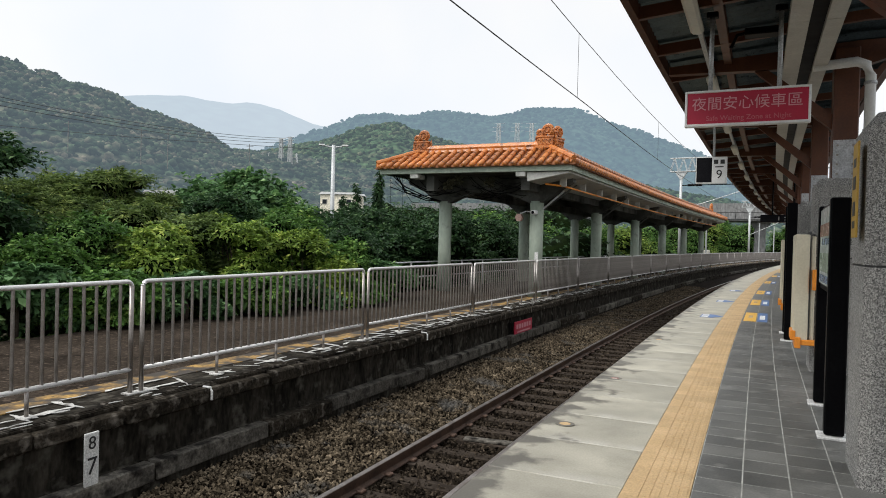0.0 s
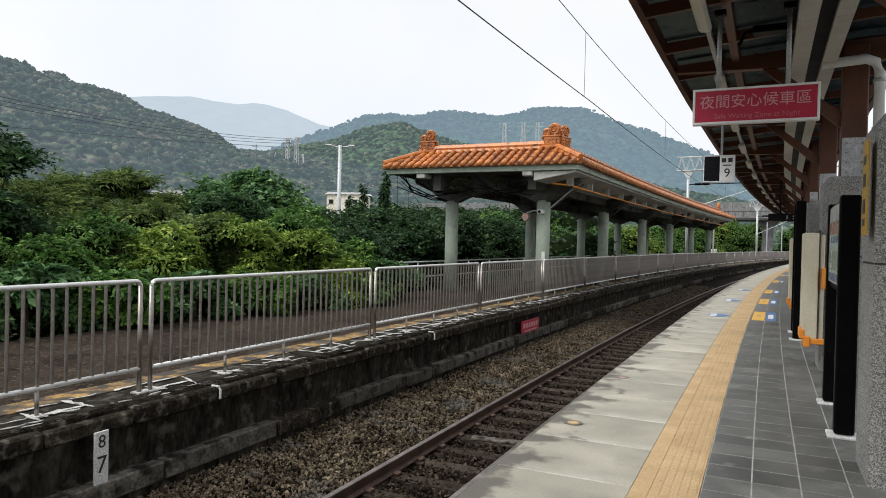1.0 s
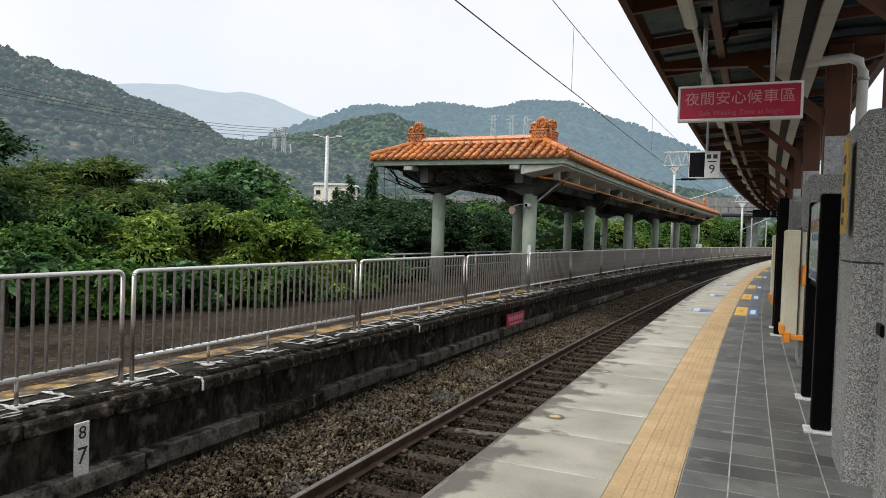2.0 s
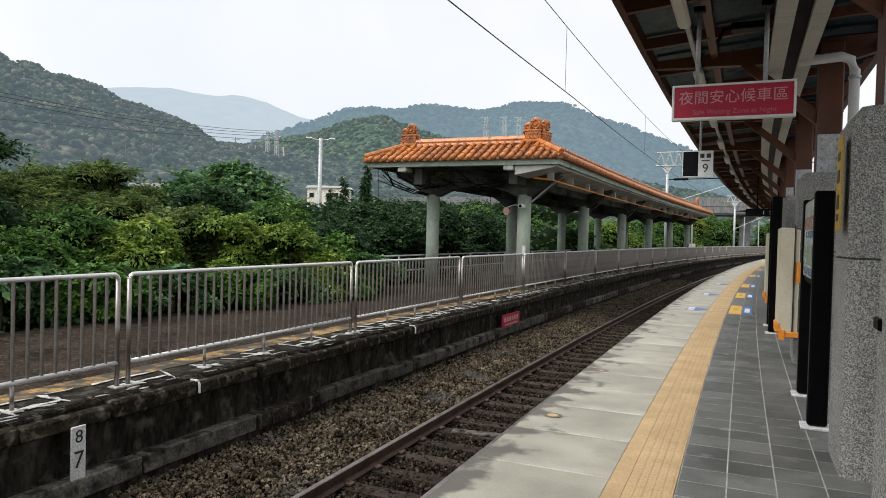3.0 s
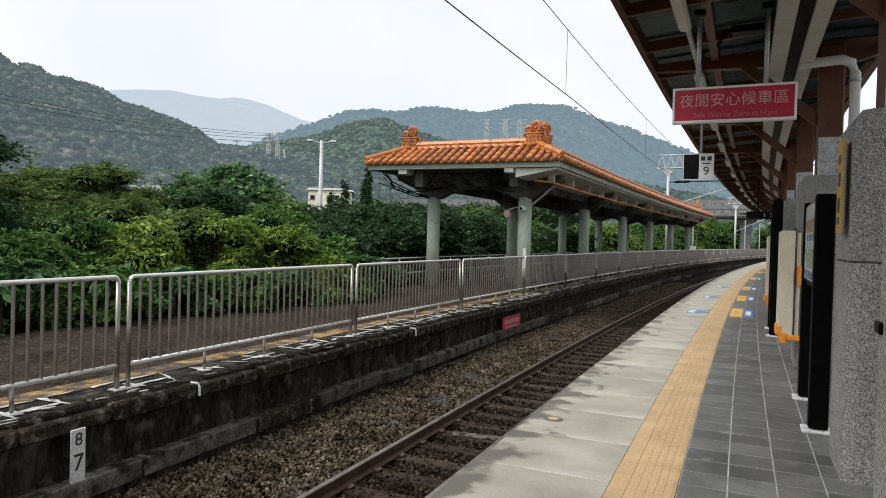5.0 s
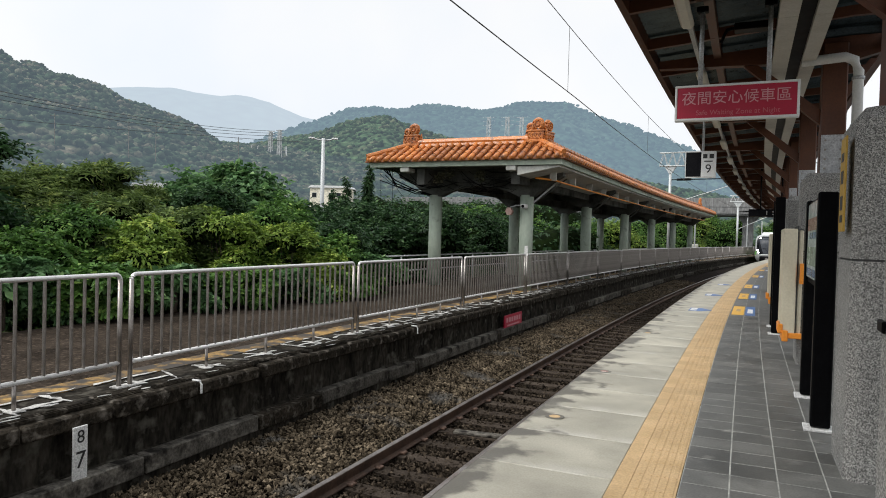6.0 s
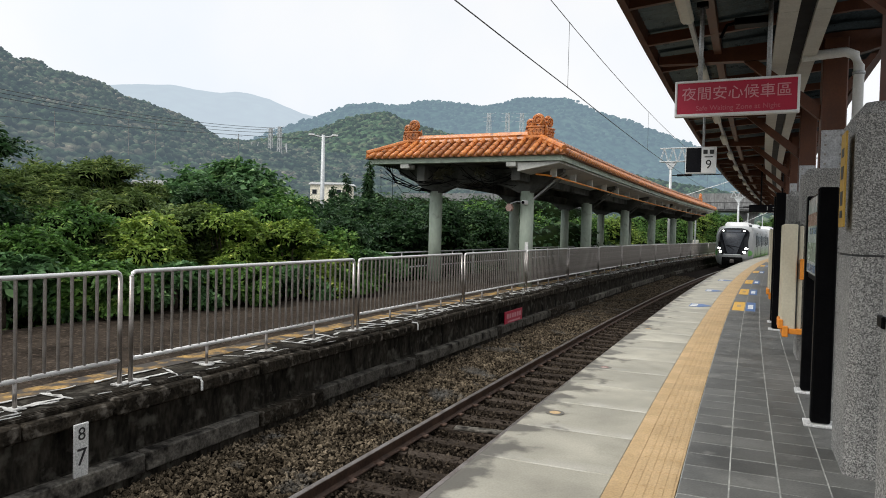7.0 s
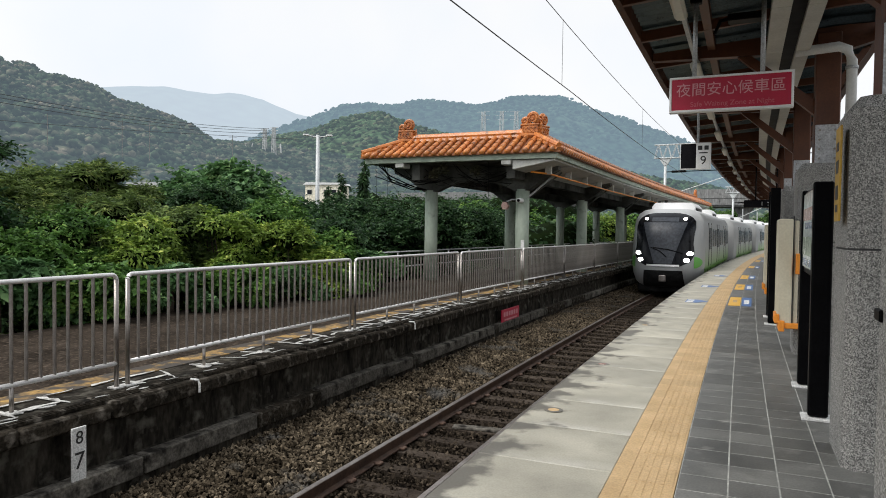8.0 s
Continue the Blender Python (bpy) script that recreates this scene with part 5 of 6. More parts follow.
def car(front_):
    t = thing("train_car", "white and grey electric train car with green lower sides" if not front_ else
              "leading train car with dark glass nose and lit headlights", "train", None, "train cars")
    part("body", shell(front_, CAR), M_TRAIN, t, "", True)
    part("underframe", rbox(-1.2, 1.2, 1.2 if front_ else 0.3, CAR - 0.3, -0.93, -0.5, 0.03), M_UNDER, t, "dark underframe")
    for y in (3.2, 5.3, 14.8, 16.9):
        for x in (-0.53, 0.53):
            w = part("wheel", rtube([(x - 0.06, y, RAILZ + 0.43), (x + 0.06, y, RAILZ + 0.43)], 0.43, 18), M_UNDER, t, "", True)
    for y0, y1 in ((3.2, 6.6), (13.0, 16.4)):
        bm = bmesh.new()
        prism(bm, [(-0.95, 2.5), (0.95, 2.5), (0.95, 2.80), (0.80, 2.99), (-0.80, 2.99), (-0.95, 2.80)], y0, y1)
        ru = part("roof_unit", bm, M_TRAINW, t, "white roof air conditioner")
        for k in range(5):
            part("grille", rbox(-0.962, 0.962, y0 + 0.35 + k * 0.55, y0 + 0.65 + k * 0.55, 2.62, 2.76), M_UNDER, ru)
    part("roof_walkway", rbox(-0.5, 0.5, 2.6, CAR - 0.4, 2.60, 2.70, 0.02), M_TRAINW, t)
    for sgn in (-1, 1):
        for k, yd in enumerate((4.2, 9.6, 15.2)):
            dr = part("door", side_patch(sgn, yd, yd + 1.4, -0.30, 2.02, 0.010), M_TRAINPG, t, "sliding double door")
            for yy in (yd - 0.10, yd + 1.40):
                part("door_post", side_patch(sgn, yy - 0.03, yy + 0.17, -0.30, 2.08, 0.014), M_UNDER, dr)
            for yy in (yd + 0.16, yd + 0.80):
                part("door_window", side_patch(sgn, yy, yy + 0.44, 0.85, 1.85, 0.016), M_GLASSD, dr)
        for yw in (6.3, 7.8, 11.6, 13.2, 17.2, 18.4):
            part("window", side_patch(sgn, yw, yw + 1.1, 0.95, 1.80, 0.010), M_GLASSD, t, "dark window")
        part("green_band", side_patch(sgn, 2.3, CAR - 0.2, -0.62, 1.0, 0.004), M_TRAINPG, t, "green lower side fading into silver")
    part("gangway", rbox(-0.9, 0.9, CAR - 0.2, CAR + 0.2, -0.2, 2.2, 0.05), M_UNDER, t, "dark gangway bellows")
    if front_:
        mk = part("front_glass", nose_patch(mask_half, 0.012, z0=0.18, z1=2.46), M_MASK, t, "black glass front", True)
        part("windscreen", nose_patch(screen_half, 0.020, z0=0.30, z1=2.05, nz=20), M_SCREEN, mk, "grey windscreen", True)
        part("route_display", nose_patch(lambda z: (-0.55, 0.55), 0.026, z0=2.08, z1=2.26, nz=4), M_SCREEN, mk, "", True)
        bm = bmesh.new()
        for pts in (((-0.5, 0.98), (-0.15, 0.85), (0.15, 0.60)), ((-0.4, 0.98), (0.25, 0.90), (0.8, 0.74))):
            tube(bm, [(x, nose_y(x, z) - 0.05, z) for x, z in pts], 0.018, 5)
        part("wiper", bm, M_BLACK, mk, "black windscreen wiper")
        part("chin_bar", nose_patch(lambda z: (-0.66, 0.66), 0.022, z0=0.19, z1=0.27, nz=3), M_TRAINW, t, "white bar below the glass", True)
        part("bumper_opening", nose_patch(lambda z: (-0.78 - 0.12 * max(0, -z), 0.78 + 0.12 * max(0, -z)), 0.012, z0=-0.70, z1=0.02, nz=10), M_UNDER, t, "dark coupler opening", True)
        part("coupler", rtube([(0, 0.9, -0.32), (0, 0.10, -0.32)], 0.12, 10), M_UNDER, t, "dark coupler")
        part("coupler_face", rbox(-0.15, 0.15, -0.04, 0.10, -0.46, -0.18, 0.03), M_RAILTOP, t)
        for sgn in (-1, 1):
            for x, z, rx, rz in ((1.05, 0.74, 0.125, 0.085), (0.93, 0.46, 0.12, 0.085), (0.80, 2.20, 0.08, 0.055)):
                part("headlight", lens(bmesh.new(), sgn * x, z, rx, rz, 0.03), M_HEAD, t, "lit headlight")
            part("green_patch", nose_patch(lambda z, q=sgn: tuple(sorted((q * 1.20, q * (1.20 + 0.27 * math.sqrt(max(0.02, 1 - ((z - 0.36) / 0.25) ** 2)))))), 0.010, z0=0.12, z1=0.60, nz=10, nx=12), M_TRAING, t, "bright green round patch", True)
        part("skirt", rbox(-1.1, 1.1, 0.75, 2.0, -0.95, -0.6, 0.08), M_UNDER, t)
    return t


# the nose's place along the line, second by second
NOSE_AT = [(0.0, 271.0), (1.0, 241.5), (2.0, 212.0), (3.0, 182.0), (4.0, 152.0), (5.0, 121.8), (6.0, 91.5), (6.5, 76.3), (7.0, 61.3), (7.5, 46.2), (8.0, 29.8)]
lead = car(True)
mid_car = car(False)
cars = [lead, mid_car] + [copy_thing(mid_car, Matrix.Identity(4)) for _ in range(4)]


def motions():
    """The train rolls in along the bend."""
    for i, c in enumerate(cars):
        walk(c, [(t, place(TRACK, s + i * 20.3)) for t, s in NOSE_AT])

# ---------- plants ----------
def leaves(rng, lumps, n, size, aspect, droop=0.25):
    """Folded leaves round lumps of foliage, outward and up."""
    lp = np.array(lumps)
    area = lp[:, 3] * lp[:, 4] + lp[:, 4] * lp[:, 5] + lp[:, 3] * lp[:, 5]
    k = rng.choice(len(lp), n, p=area / area.sum())
    d = rng.normal(size=(n, 3))
    d /= np.linalg.norm(d, axis=1, keepdims=True)
    d[:, 2] = np.where(d[:, 2] < -0.35, -d[:, 2], d[:, 2])
    rad = 0.70 + 0.40 * rng.random(n) + 0.35 * rng.random(n) ** 6
    c = lp[k, :3] + d * lp[k, 3:6] * rad[:, None]
    nrm = d * 0.8 + np.array([0, 0, 0.55]) + rng.normal(0, 0.45, (n, 3))
    nrm /= np.linalg.norm(nrm, axis=1, keepdims=True)
    ax = d * 0.9 + rng.normal(0, 0.6, (n, 3)) - np.array([0, 0, droop])
    ax -= nrm * (ax * nrm).sum(1, keepdims=True)
    ax /= np.linalg.norm(ax, axis=1, keepdims=True)
    sd = np.cross(nrm, ax)
    sz = size * rng.uniform(0.6, 1.35, (n, 1))
    w = sz * aspect
    v = np.stack([c, c + ax * sz * 0.45 + sd * w * 0.5 + nrm * w * 0.16, c + ax * sz - nrm * sz * 0.14, c + ax * sz * 0.45 - sd * w * 0.5 + nrm * w * 0.16], 1).reshape(-1, 3)
    i = (np.arange(n) * 4)[:, None]
    f = np.concatenate([i + np.array([[0, 1, 2]]), i + np.array([[0, 2, 3]])], 0)
    return v, f


def sprays(rng, lumps, n, size, aspect):
    """Leaves in pairs along thin arching shoots that stand out of the lumps."""
    lp = np.array(lumps)
    per = 16
    m = max(1, n // per)
    k = rng.integers(0, len(lp), m)
    d = rng.normal(size=(m, 3))
    d[:, 2] = np.abs(d[:, 2]) * 0.9 + 0.1
    d /= np.linalg.norm(d, axis=1, keepdims=True)
    c0 = lp[k, :3] + d * lp[k, 3:6] * 0.85
    ln = lp[k, 3] * rng.uniform(0.5, 1.25, m)
    u = (np.arange(per)[None] + rng.random((m, per))) / per
    pt = c0[:, None] + d[:, None] * (ln[:, None] * u)[..., None]
    pt[..., 2] -= 0.45 * ln[:, None] * u ** 2
    sd = np.cross(d, np.array([0, 0, 1.0]))
    sd /= np.linalg.norm(sd, axis=1, keepdims=True) + 1e-6
    side = np.where(np.arange(per) % 2 == 0, 1, -1)[None, :, None] * sd[:, None]
    c = pt.reshape(-1, 3)
    q = len(c)
    ax = (side + d[:, None] * 0.5).reshape(-1, 3) + rng.normal(0, 0.3, (q, 3)) - np.array([0, 0, 0.2])
    ax /= np.linalg.norm(ax, axis=1, keepdims=True)
    nr = np.array([0, 0, 1.0]) + rng.normal(0, 0.45, (q, 3))
    nr -= ax * (nr * ax).sum(1, keepdims=True)
    nr /= np.linalg.norm(nr, axis=1, keepdims=True)
    sw = np.cross(nr, ax)
    sz = size * rng.uniform(0.6, 1.3, (q, 1))
    w = sz * aspect
    v = np.stack([c, c + ax * sz * 0.45 + sw * w * 0.5 + nr * w * 0.15, c + ax * sz - nr * sz * 0.12, c + ax * sz * 0.45 - sw * w * 0.5 + nr * w * 0.15], 1).reshape(-1, 3)
    i = (np.arange(q) * 4)[:, None]
    return v, np.concatenate([i + np.array([[0, 1, 2]]), i + np.array([[0, 2, 3]])], 0)


def fast_mesh(name, v, f, mat):
    me = bpy.data.meshes.new(name)
    me.vertices.add(len(v))
    me.vertices.foreach_set("co", np.asarray(v, np.float32).ravel())
    me.loops.add(len(f) * 3)
    me.loops.foreach_set("vertex_index", np.asarray(f, np.int32).ravel())
    me.polygons.add(len(f))
    me.polygons.foreach_set("loop_start", np.arange(len(f), dtype=np.int32) * 3)
    me.update(calc_edges=True)
    me.materials.append(mat)
    return new(name, me)


ico = bmesh.new()
bmesh.ops.create_icosphere(ico, subdivisions=2, radius=1.0)
ICO_V = np.array([v.co[:] for v in ico.verts])
ICO_F = np.array([[v.index for v in f.verts] for f in ico.faces])
ico.free()
ico = bmesh.new()
bmesh.ops.create_icosphere(ico, subdivisions=1, radius=1.0)
ICO1_V = np.array([v.co[:] for v in ico.verts])
ICO1_F = np.array([[v.index for v in f.verts] for f in ico.faces])
ico.free()


def blob(lumps, rng, k=0.8, coarse=False):
    """Rough uneven masses that close the view through a crown."""
    bv, bf = (ICO1_V, ICO1_F) if coarse else (ICO_V, ICO_F)
    lp = np.array(lumps)
    q = k * (0.82 + 0.3 * rng.random((len(lp), len(bv), 1)))
    v = (lp[:, None, :3] + bv[None] * lp[:, None, 3:6] * q).reshape(-1, 3)
    f = (bf[None] + (np.arange(len(lp)) * len(bv))[:, None, None]).reshape(-1, 3)
    return v, f


PLANT = [0]


def plant(name, label, category, x, y, z0, w, top, mat, size=0.16, aspect=0.6, nl=9, n=6000, lump=0.42, foot=0.2, group="", limbs=True):
    PLANT[0] += 1
    rng = np.random.default_rng(100 + PLANT[0])
    t = thing(name, label, category, Matrix.Translation((x, y, z0)), group)
    h = top - z0
    lumps = []
    for i in range(nl):
        a, r = rng.uniform(0, 6.283), w * math.sqrt(rng.random()) * 0.82
        r0 = lump * min(w, h * 0.6) * rng.uniform(0.75, 1.25)
        cap = 1 - 0.5 * (r / w) ** 2
        z = foot * h + (h * cap - foot * h - r0 * 0.6) * (rng.random() ** 0.6)
        lumps.append((r * math.cos(a), r * math.sin(a), max(z, r0 * 0.5), r0 * rng.uniform(0.8, 1.4), r0 * rng.uniform(0.8, 1.4), r0 * rng.uniform(0.55, 1.1)))
    for i in range(min(6, nl)):
        a, q = i * 1.05 + rng.uniform(0, 0.6), lumps[i]
        r = w * (0.12 if i == 0 else rng.uniform(0.28, 0.5))
        lumps[i] = (r * math.cos(a), r * math.sin(a), h - q[5] * (0.95 if i == 0 else rng.uniform(1.2, 2.2)), *q[3:])
    bm = bmesh.new()
    tube(bm, [(0, 0, -0.05), (0.03 * w, 0, h * 0.3), (0, 0.03 * w, h * 0.6)], [0.05 * w + 0.03, 0.04 * w + 0.02, 0.02 * w + 0.01], 7)
    for lx, ly, lz, *_ in (lumps[:8] if limbs else ()):
        tube(bm, [(0.02 * w, 0.01 * w, h * 0.28), (lx * 0.5, ly * 0.5, lz * 0.65), (lx, ly, lz)], [0.022 * w + 0.012, 0.014 * w + 0.008, 0.006], 5)
    part("trunk", bm, M_BARK, t, "", True)
    # Added dark masses stand for the shade between the leaves.
    fast_mesh("shade_filler", *blob(lumps, rng), M_SHADEMASS).parent = t
    v, f = leaves(rng, lumps, int(n * 0.55), size, aspect)
    v2, f2 = sprays(rng, lumps, int(n * 0.45), size, aspect)
    cr = fast_mesh("crown", np.concatenate([v, v2]), np.concatenate([f, f2 + len(v)]), mat)
    cr.parent = t
    tagged(cr, kind="stuff")
    return t


ZG = -1.75
plant("tree", "dark broadleaf tree behind the old platform", "tree", -15.4, 8.7, ZG, 1.7, 3.7, M_LEAFD, 0.16, 0.45, 24, 17000, 0.32)
for x, y, top, w in ((-17.2, 10.6, 2.8, 1.7), (-16.6, 11.8, 2.9, 1.5), (-15.6, 11.4, 2.4, 1.5), (-16.4, 13.2, 3.3, 1.3), (-16.2, 14.4, 2.75, 1.3), (-14.8, 12.8, 2.4, 1.4)):
    plant("bamboo_clump", "feathery olive green shrub with narrow leaves", "shrub", x, y, ZG, w, top, M_LEAFO, 0.17, 0.22, 26, 17000, 0.27, group="olive shrubs")
plant("tree", "broad rounded tree with large bright green leaves", "tree", -16.2, 18.2, ZG, 2.5, 3.65, M_LEAFB, 0.25, 0.66, 40, 26000, 0.30, 0.25)
plant("tree", "dense dark green tree with hanging leaves", "tree", -14.9, 16.0, ZG, 1.5, 2.8, M_LEAFD, 0.15, 0.42, 22, 14000, 0.34, 0.15)
plant("tree", "dense dark green tree with hanging leaves", "tree", -13.8, 17.8, ZG, 1.5, 2.5, M_LEAF, 0.15, 0.42, 22, 13000, 0.34, 0.15)
for x, y, top, w, mt in ((-13.6, 10.4, 1.9, 1.3, M_LEAF), (-12.4, 11.3, 1.75, 1.2, M_LEAFY), (-12.8, 13.0, 2.1, 1.3, M_LEAFO), (-11.7, 13.2, 1.9, 1.1, M_LEAFY), (-11.0, 14.6, 1.75, 1.2, M_LEAFY),
                         (-12.3, 15.2, 2.2, 1.3, M_LEAF), (-10.6, 16.2, 1.5, 1.1, M_LEAF), (-11.4, 17.6, 1.9, 1.2, M_LEAFD), (-10.2, 15.0, 1.0, 0.9, M_LEAFY), (-12.9, 8.9, 1.4, 1.2, M_LEAF), (-13.3, 7.0, 1.5, 1.3, M_LEAF)):
    plant("shrub", "wild leafy shrub behind the platform fence", "shrub", x, y, ZG, w, top, mt, 0.118, 0.46, 26, 15000, 0.28, 0.12, "platform shrubs")
for i, (x, y, top) in enumerate(((-11.7, 5.6, 1.0), (-11.5, 7.4, 0.95), (-11.0, 9.0, 0.8), (-10.9, 10.6, 0.75), (-10.6, 12.2, 0.7), (-10.3, 13.6, 0.6), (-9.9, 15.2, 0.55), (-10.2, 17.4, 0.9), (-12.0, 4.2, 1.1))):
    plant("creeper_bank", "bank of large leaved creeper spilling on the deck", "creeper", x, y, LTOP, 1.05, top, M_LEAFB if i % 2 else M_LEAF, 0.155, 0.7, 20, 8000, 0.30, 0.04, "creeper banks", False)
# Dark leaf material throughout, its colour carrying the thicket's shade.
for x, y, top, w, mt in ((-19.5, 26.5, 2.9, 2.2, M_LEAFD), (-17.2, 27.6, 3.0, 2.1, M_LEAFD), (-15.0, 27.2, 2.6, 2.0, M_LEAFD), (-17.4, 23.0, 2.4, 1.8, M_LEAFD), (-15.2, 22.4, 2.2, 1.7, M_LEAFD), (-14.0, 30.2, 2.8, 2.2, M_LEAFD), (-14.6, 36.0, 2.9, 2.4, M_LEAFD), (-13.4, 25.0, 1.9, 1.5, M_LEAFD),
                         (-21.5, 22.0, 2.8, 2.2, M_LEAFD), (-23.0, 17.5, 2.6, 2.2, M_LEAFD)):
    plant("tree", "dark bushy tree in the thicket behind the platform", "tree", x, y, ZG, w, top, mt, 0.21, 0.48, 18, 11000, 0.36, 0.12, "thicket trees")


def spire(x, y, top, w):
    """Slender conifer: tiers of drooping sprays."""
    PLANT[0] += 1
    rng = np.random.default_rng(500 + PLANT[0])
    h = top - ZG
    t = thing("conifer", "slender dark conifer rising above the shrubs", "tree", Matrix.Translation((x, y, ZG)), "slender conifers")
    part("trunk", rtube([(0, 0, 0), (0, 0, h * 0.97)], [0.12, 0.02], 6), M_BARK, t, "", True)
    lumps = [(rng.normal(0, 0.05), rng.normal(0, 0.05), h * (0.2 + 0.78 * i / 13), w * (1.05 - 0.9 * i / 13), w * (1.05 - 0.9 * i / 13), h * 0.06) for i in range(14)]
    fast_mesh("shade_filler", *blob(lumps, rng, 0.7), M_SHADEMASS).parent = t
    v, f = leaves(rng, lumps, 3500, 0.3, 0.25, 0.9)
    cr = fast_mesh("crown", v, f, M_LEAFD)
    cr.parent = t
    tagged(cr, kind="stuff")


spire(-22.6, 35.4, 4.7, 0.34)
spire(-23.5, 35.4, 4.0, 0.30)
spire(-18.5, 31.2, 5.0, 0.42)
for x, y, top, w, mt in ((-19, 43, 3.2, 3.2, M_LEAFD), (-15.8, 44, 3.0, 3.0, M_LEAFD), (-16, 52, 2.9, 3.2, M_LEAF), (-14.2, 60, 3.0, 3.0, M_LEAF), (-13, 68, 3.2, 3.2, M_LEAFY), (-11.5, 76, 3.6, 3.2, M_LEAF),
                         (-9.5, 84, 4.2, 3.4, M_LEAF), (-8, 94, 5.2, 3.6, M_LEAFY), (-5.6, 101, 5.2, 3.0, M_LEAF), (-3.5, 148, 6.4, 3.6, M_LEAF), (3.6, 152, 6.0, 3.4, M_LEAF), (-20.0, 36.0, 3.0, 2.5, M_LEAFD), (-22, 55, 4.2, 4, M_LEAF)):
    plant("tree", "bushy green tree beyond the shelter", "tree", x, y, ZG, w, top, mt, 0.23, 0.5, 22, 13000, 0.36, 0.10, "trees beyond the shelter")

# woods between the thicket and the hills
rng = np.random.default_rng(77)
wl = []
for i in range(330):
    az, r = radians(rng.uniform(-80, -14)), rng.uniform(42, 125)
    tp = 1.6 + r * math.tan(radians(rng.uniform(1.6, 3.1))) - (1.5 if r < 60 else 0)
    q = rng.uniform(1.6, 3.2)
    dz = math.degrees(az)
    if -38 < dz < -31 or -50.5 < dz < -45.5:
        tp = min(tp, 1.6 + r * math.tan(radians(1.9)))
    wl.append((r * math.sin(az), r * math.cos(az), tp - q * 0.7, q, q, q * 0.75))
    wl.append((r * math.sin(az), r * math.cos(az), tp - q * 1.7, q * 1.1, q * 1.1, q * 1.1))
woods = thing("far_woods", "mixed green woods between the platform and the hills", "woods", None, "", "stuff")
fast_mesh("shade_filler", *blob(wl, rng, 0.86), M_SHADEMASS).parent = woods
v, f = leaves(rng, wl, 150000, 0.36, 0.55)
cw = fast_mesh("crown", v, f, M_LEAFD)
cw.parent = woods
tagged(cw, kind="stuff")

# ---------- hills ----------
def hill(name, label, crest, far, near, mat, rough, seed, na=260, nr=70, trees=0, tree_r=3.0, exact=False):
    """A wooded ridge: `crest` gives (bearing, elevation) of its skyline at distance `far`."""
    az = [a for a, _ in crest]
    el = [e for _, e in crest]
    a = np.linspace(az[0], az[-1], na)
    e = np.interp(a, az, el) - math.degrees(0.6 * tree_r / far)
    if exact:   # the slope bulges in front of its crest: keep the bulge under the skyline
        bulge = max((0.35 * t + 0.65 * t * t * (3 - 2 * t)) * far / (near + (far - near) * t) for t in [k / 60 for k in range(1, 61)])
        e = e / bulge - math.degrees(0.9 * tree_r / far)
    vs = []
    for i in range(na):
        zc = 1.6 + far * math.tan(radians(e[i]))
        for j in range(nr + 1):
            u = j / nr * 1.15
            r = near + (far - near) * u
            t = min(u, 1.0)
            z = -2 + (zc + 2) * (0.35 * t + 0.65 * t * t * (3 - 2 * t)) - (max(0, u - 1) * 1.6) * (zc + 2)
            x, y = r * math.sin(radians(a[i])), r * math.cos(radians(a[i]))
            p = Vector((x, y, 0))
            b = noise.noise(p / (rough * 9) + Vector((seed, 0, 0))) * rough * 1.3 + noise.noise(p / (rough * 2.6)) * rough * 0.55 + abs(noise.noise(p / (rough * 1.1))) * rough * 0.5
            vs.append((x, y, z + b * min(1, 0.25 + t) * (1 - 0.85 * max(0, min(1, (u - 0.6) / 0.35)))))
    fs = [(i * (nr + 1) + j, (i + 1) * (nr + 1) + j, (i + 1) * (nr + 1) + j + 1, i * (nr + 1) + j + 1) for i in range(na - 1) for j in range(nr)]
    ob = tagged(raw(name, vs, fs, mat, True), label, "hill", kind="structure")
    if trees:
        g = np.random.default_rng(seed + 9)
        lm = []
        for _ in range(trees):
            i, u = int(g.integers(0, na)), 1 - g.random() ** 1.4 * 0.85
            j = int(nr * u / 1.15)
            x, y, z = vs[i * (nr + 1) + j]
            q = tree_r * g.uniform(0.5, 1.25)
            lm.append((x + g.normal() * tree_r, y + g.normal() * tree_r, z + q * 0.25, q, q, q * g.uniform(0.6, 1.0)))
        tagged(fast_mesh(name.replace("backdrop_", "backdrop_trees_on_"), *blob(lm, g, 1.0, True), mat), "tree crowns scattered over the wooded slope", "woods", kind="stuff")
    return ob


# Distance haze is part of these materials: the farther slope glows more.
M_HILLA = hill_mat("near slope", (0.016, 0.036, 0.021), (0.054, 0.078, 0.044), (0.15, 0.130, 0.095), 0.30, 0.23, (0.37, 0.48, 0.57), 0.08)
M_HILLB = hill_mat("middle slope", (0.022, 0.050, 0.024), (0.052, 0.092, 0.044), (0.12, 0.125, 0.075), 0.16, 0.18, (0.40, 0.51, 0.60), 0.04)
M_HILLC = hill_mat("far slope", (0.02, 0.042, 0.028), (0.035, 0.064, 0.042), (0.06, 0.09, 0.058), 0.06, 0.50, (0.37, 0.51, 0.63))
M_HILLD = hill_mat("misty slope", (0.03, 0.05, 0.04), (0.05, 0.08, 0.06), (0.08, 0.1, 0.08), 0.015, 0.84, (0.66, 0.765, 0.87))
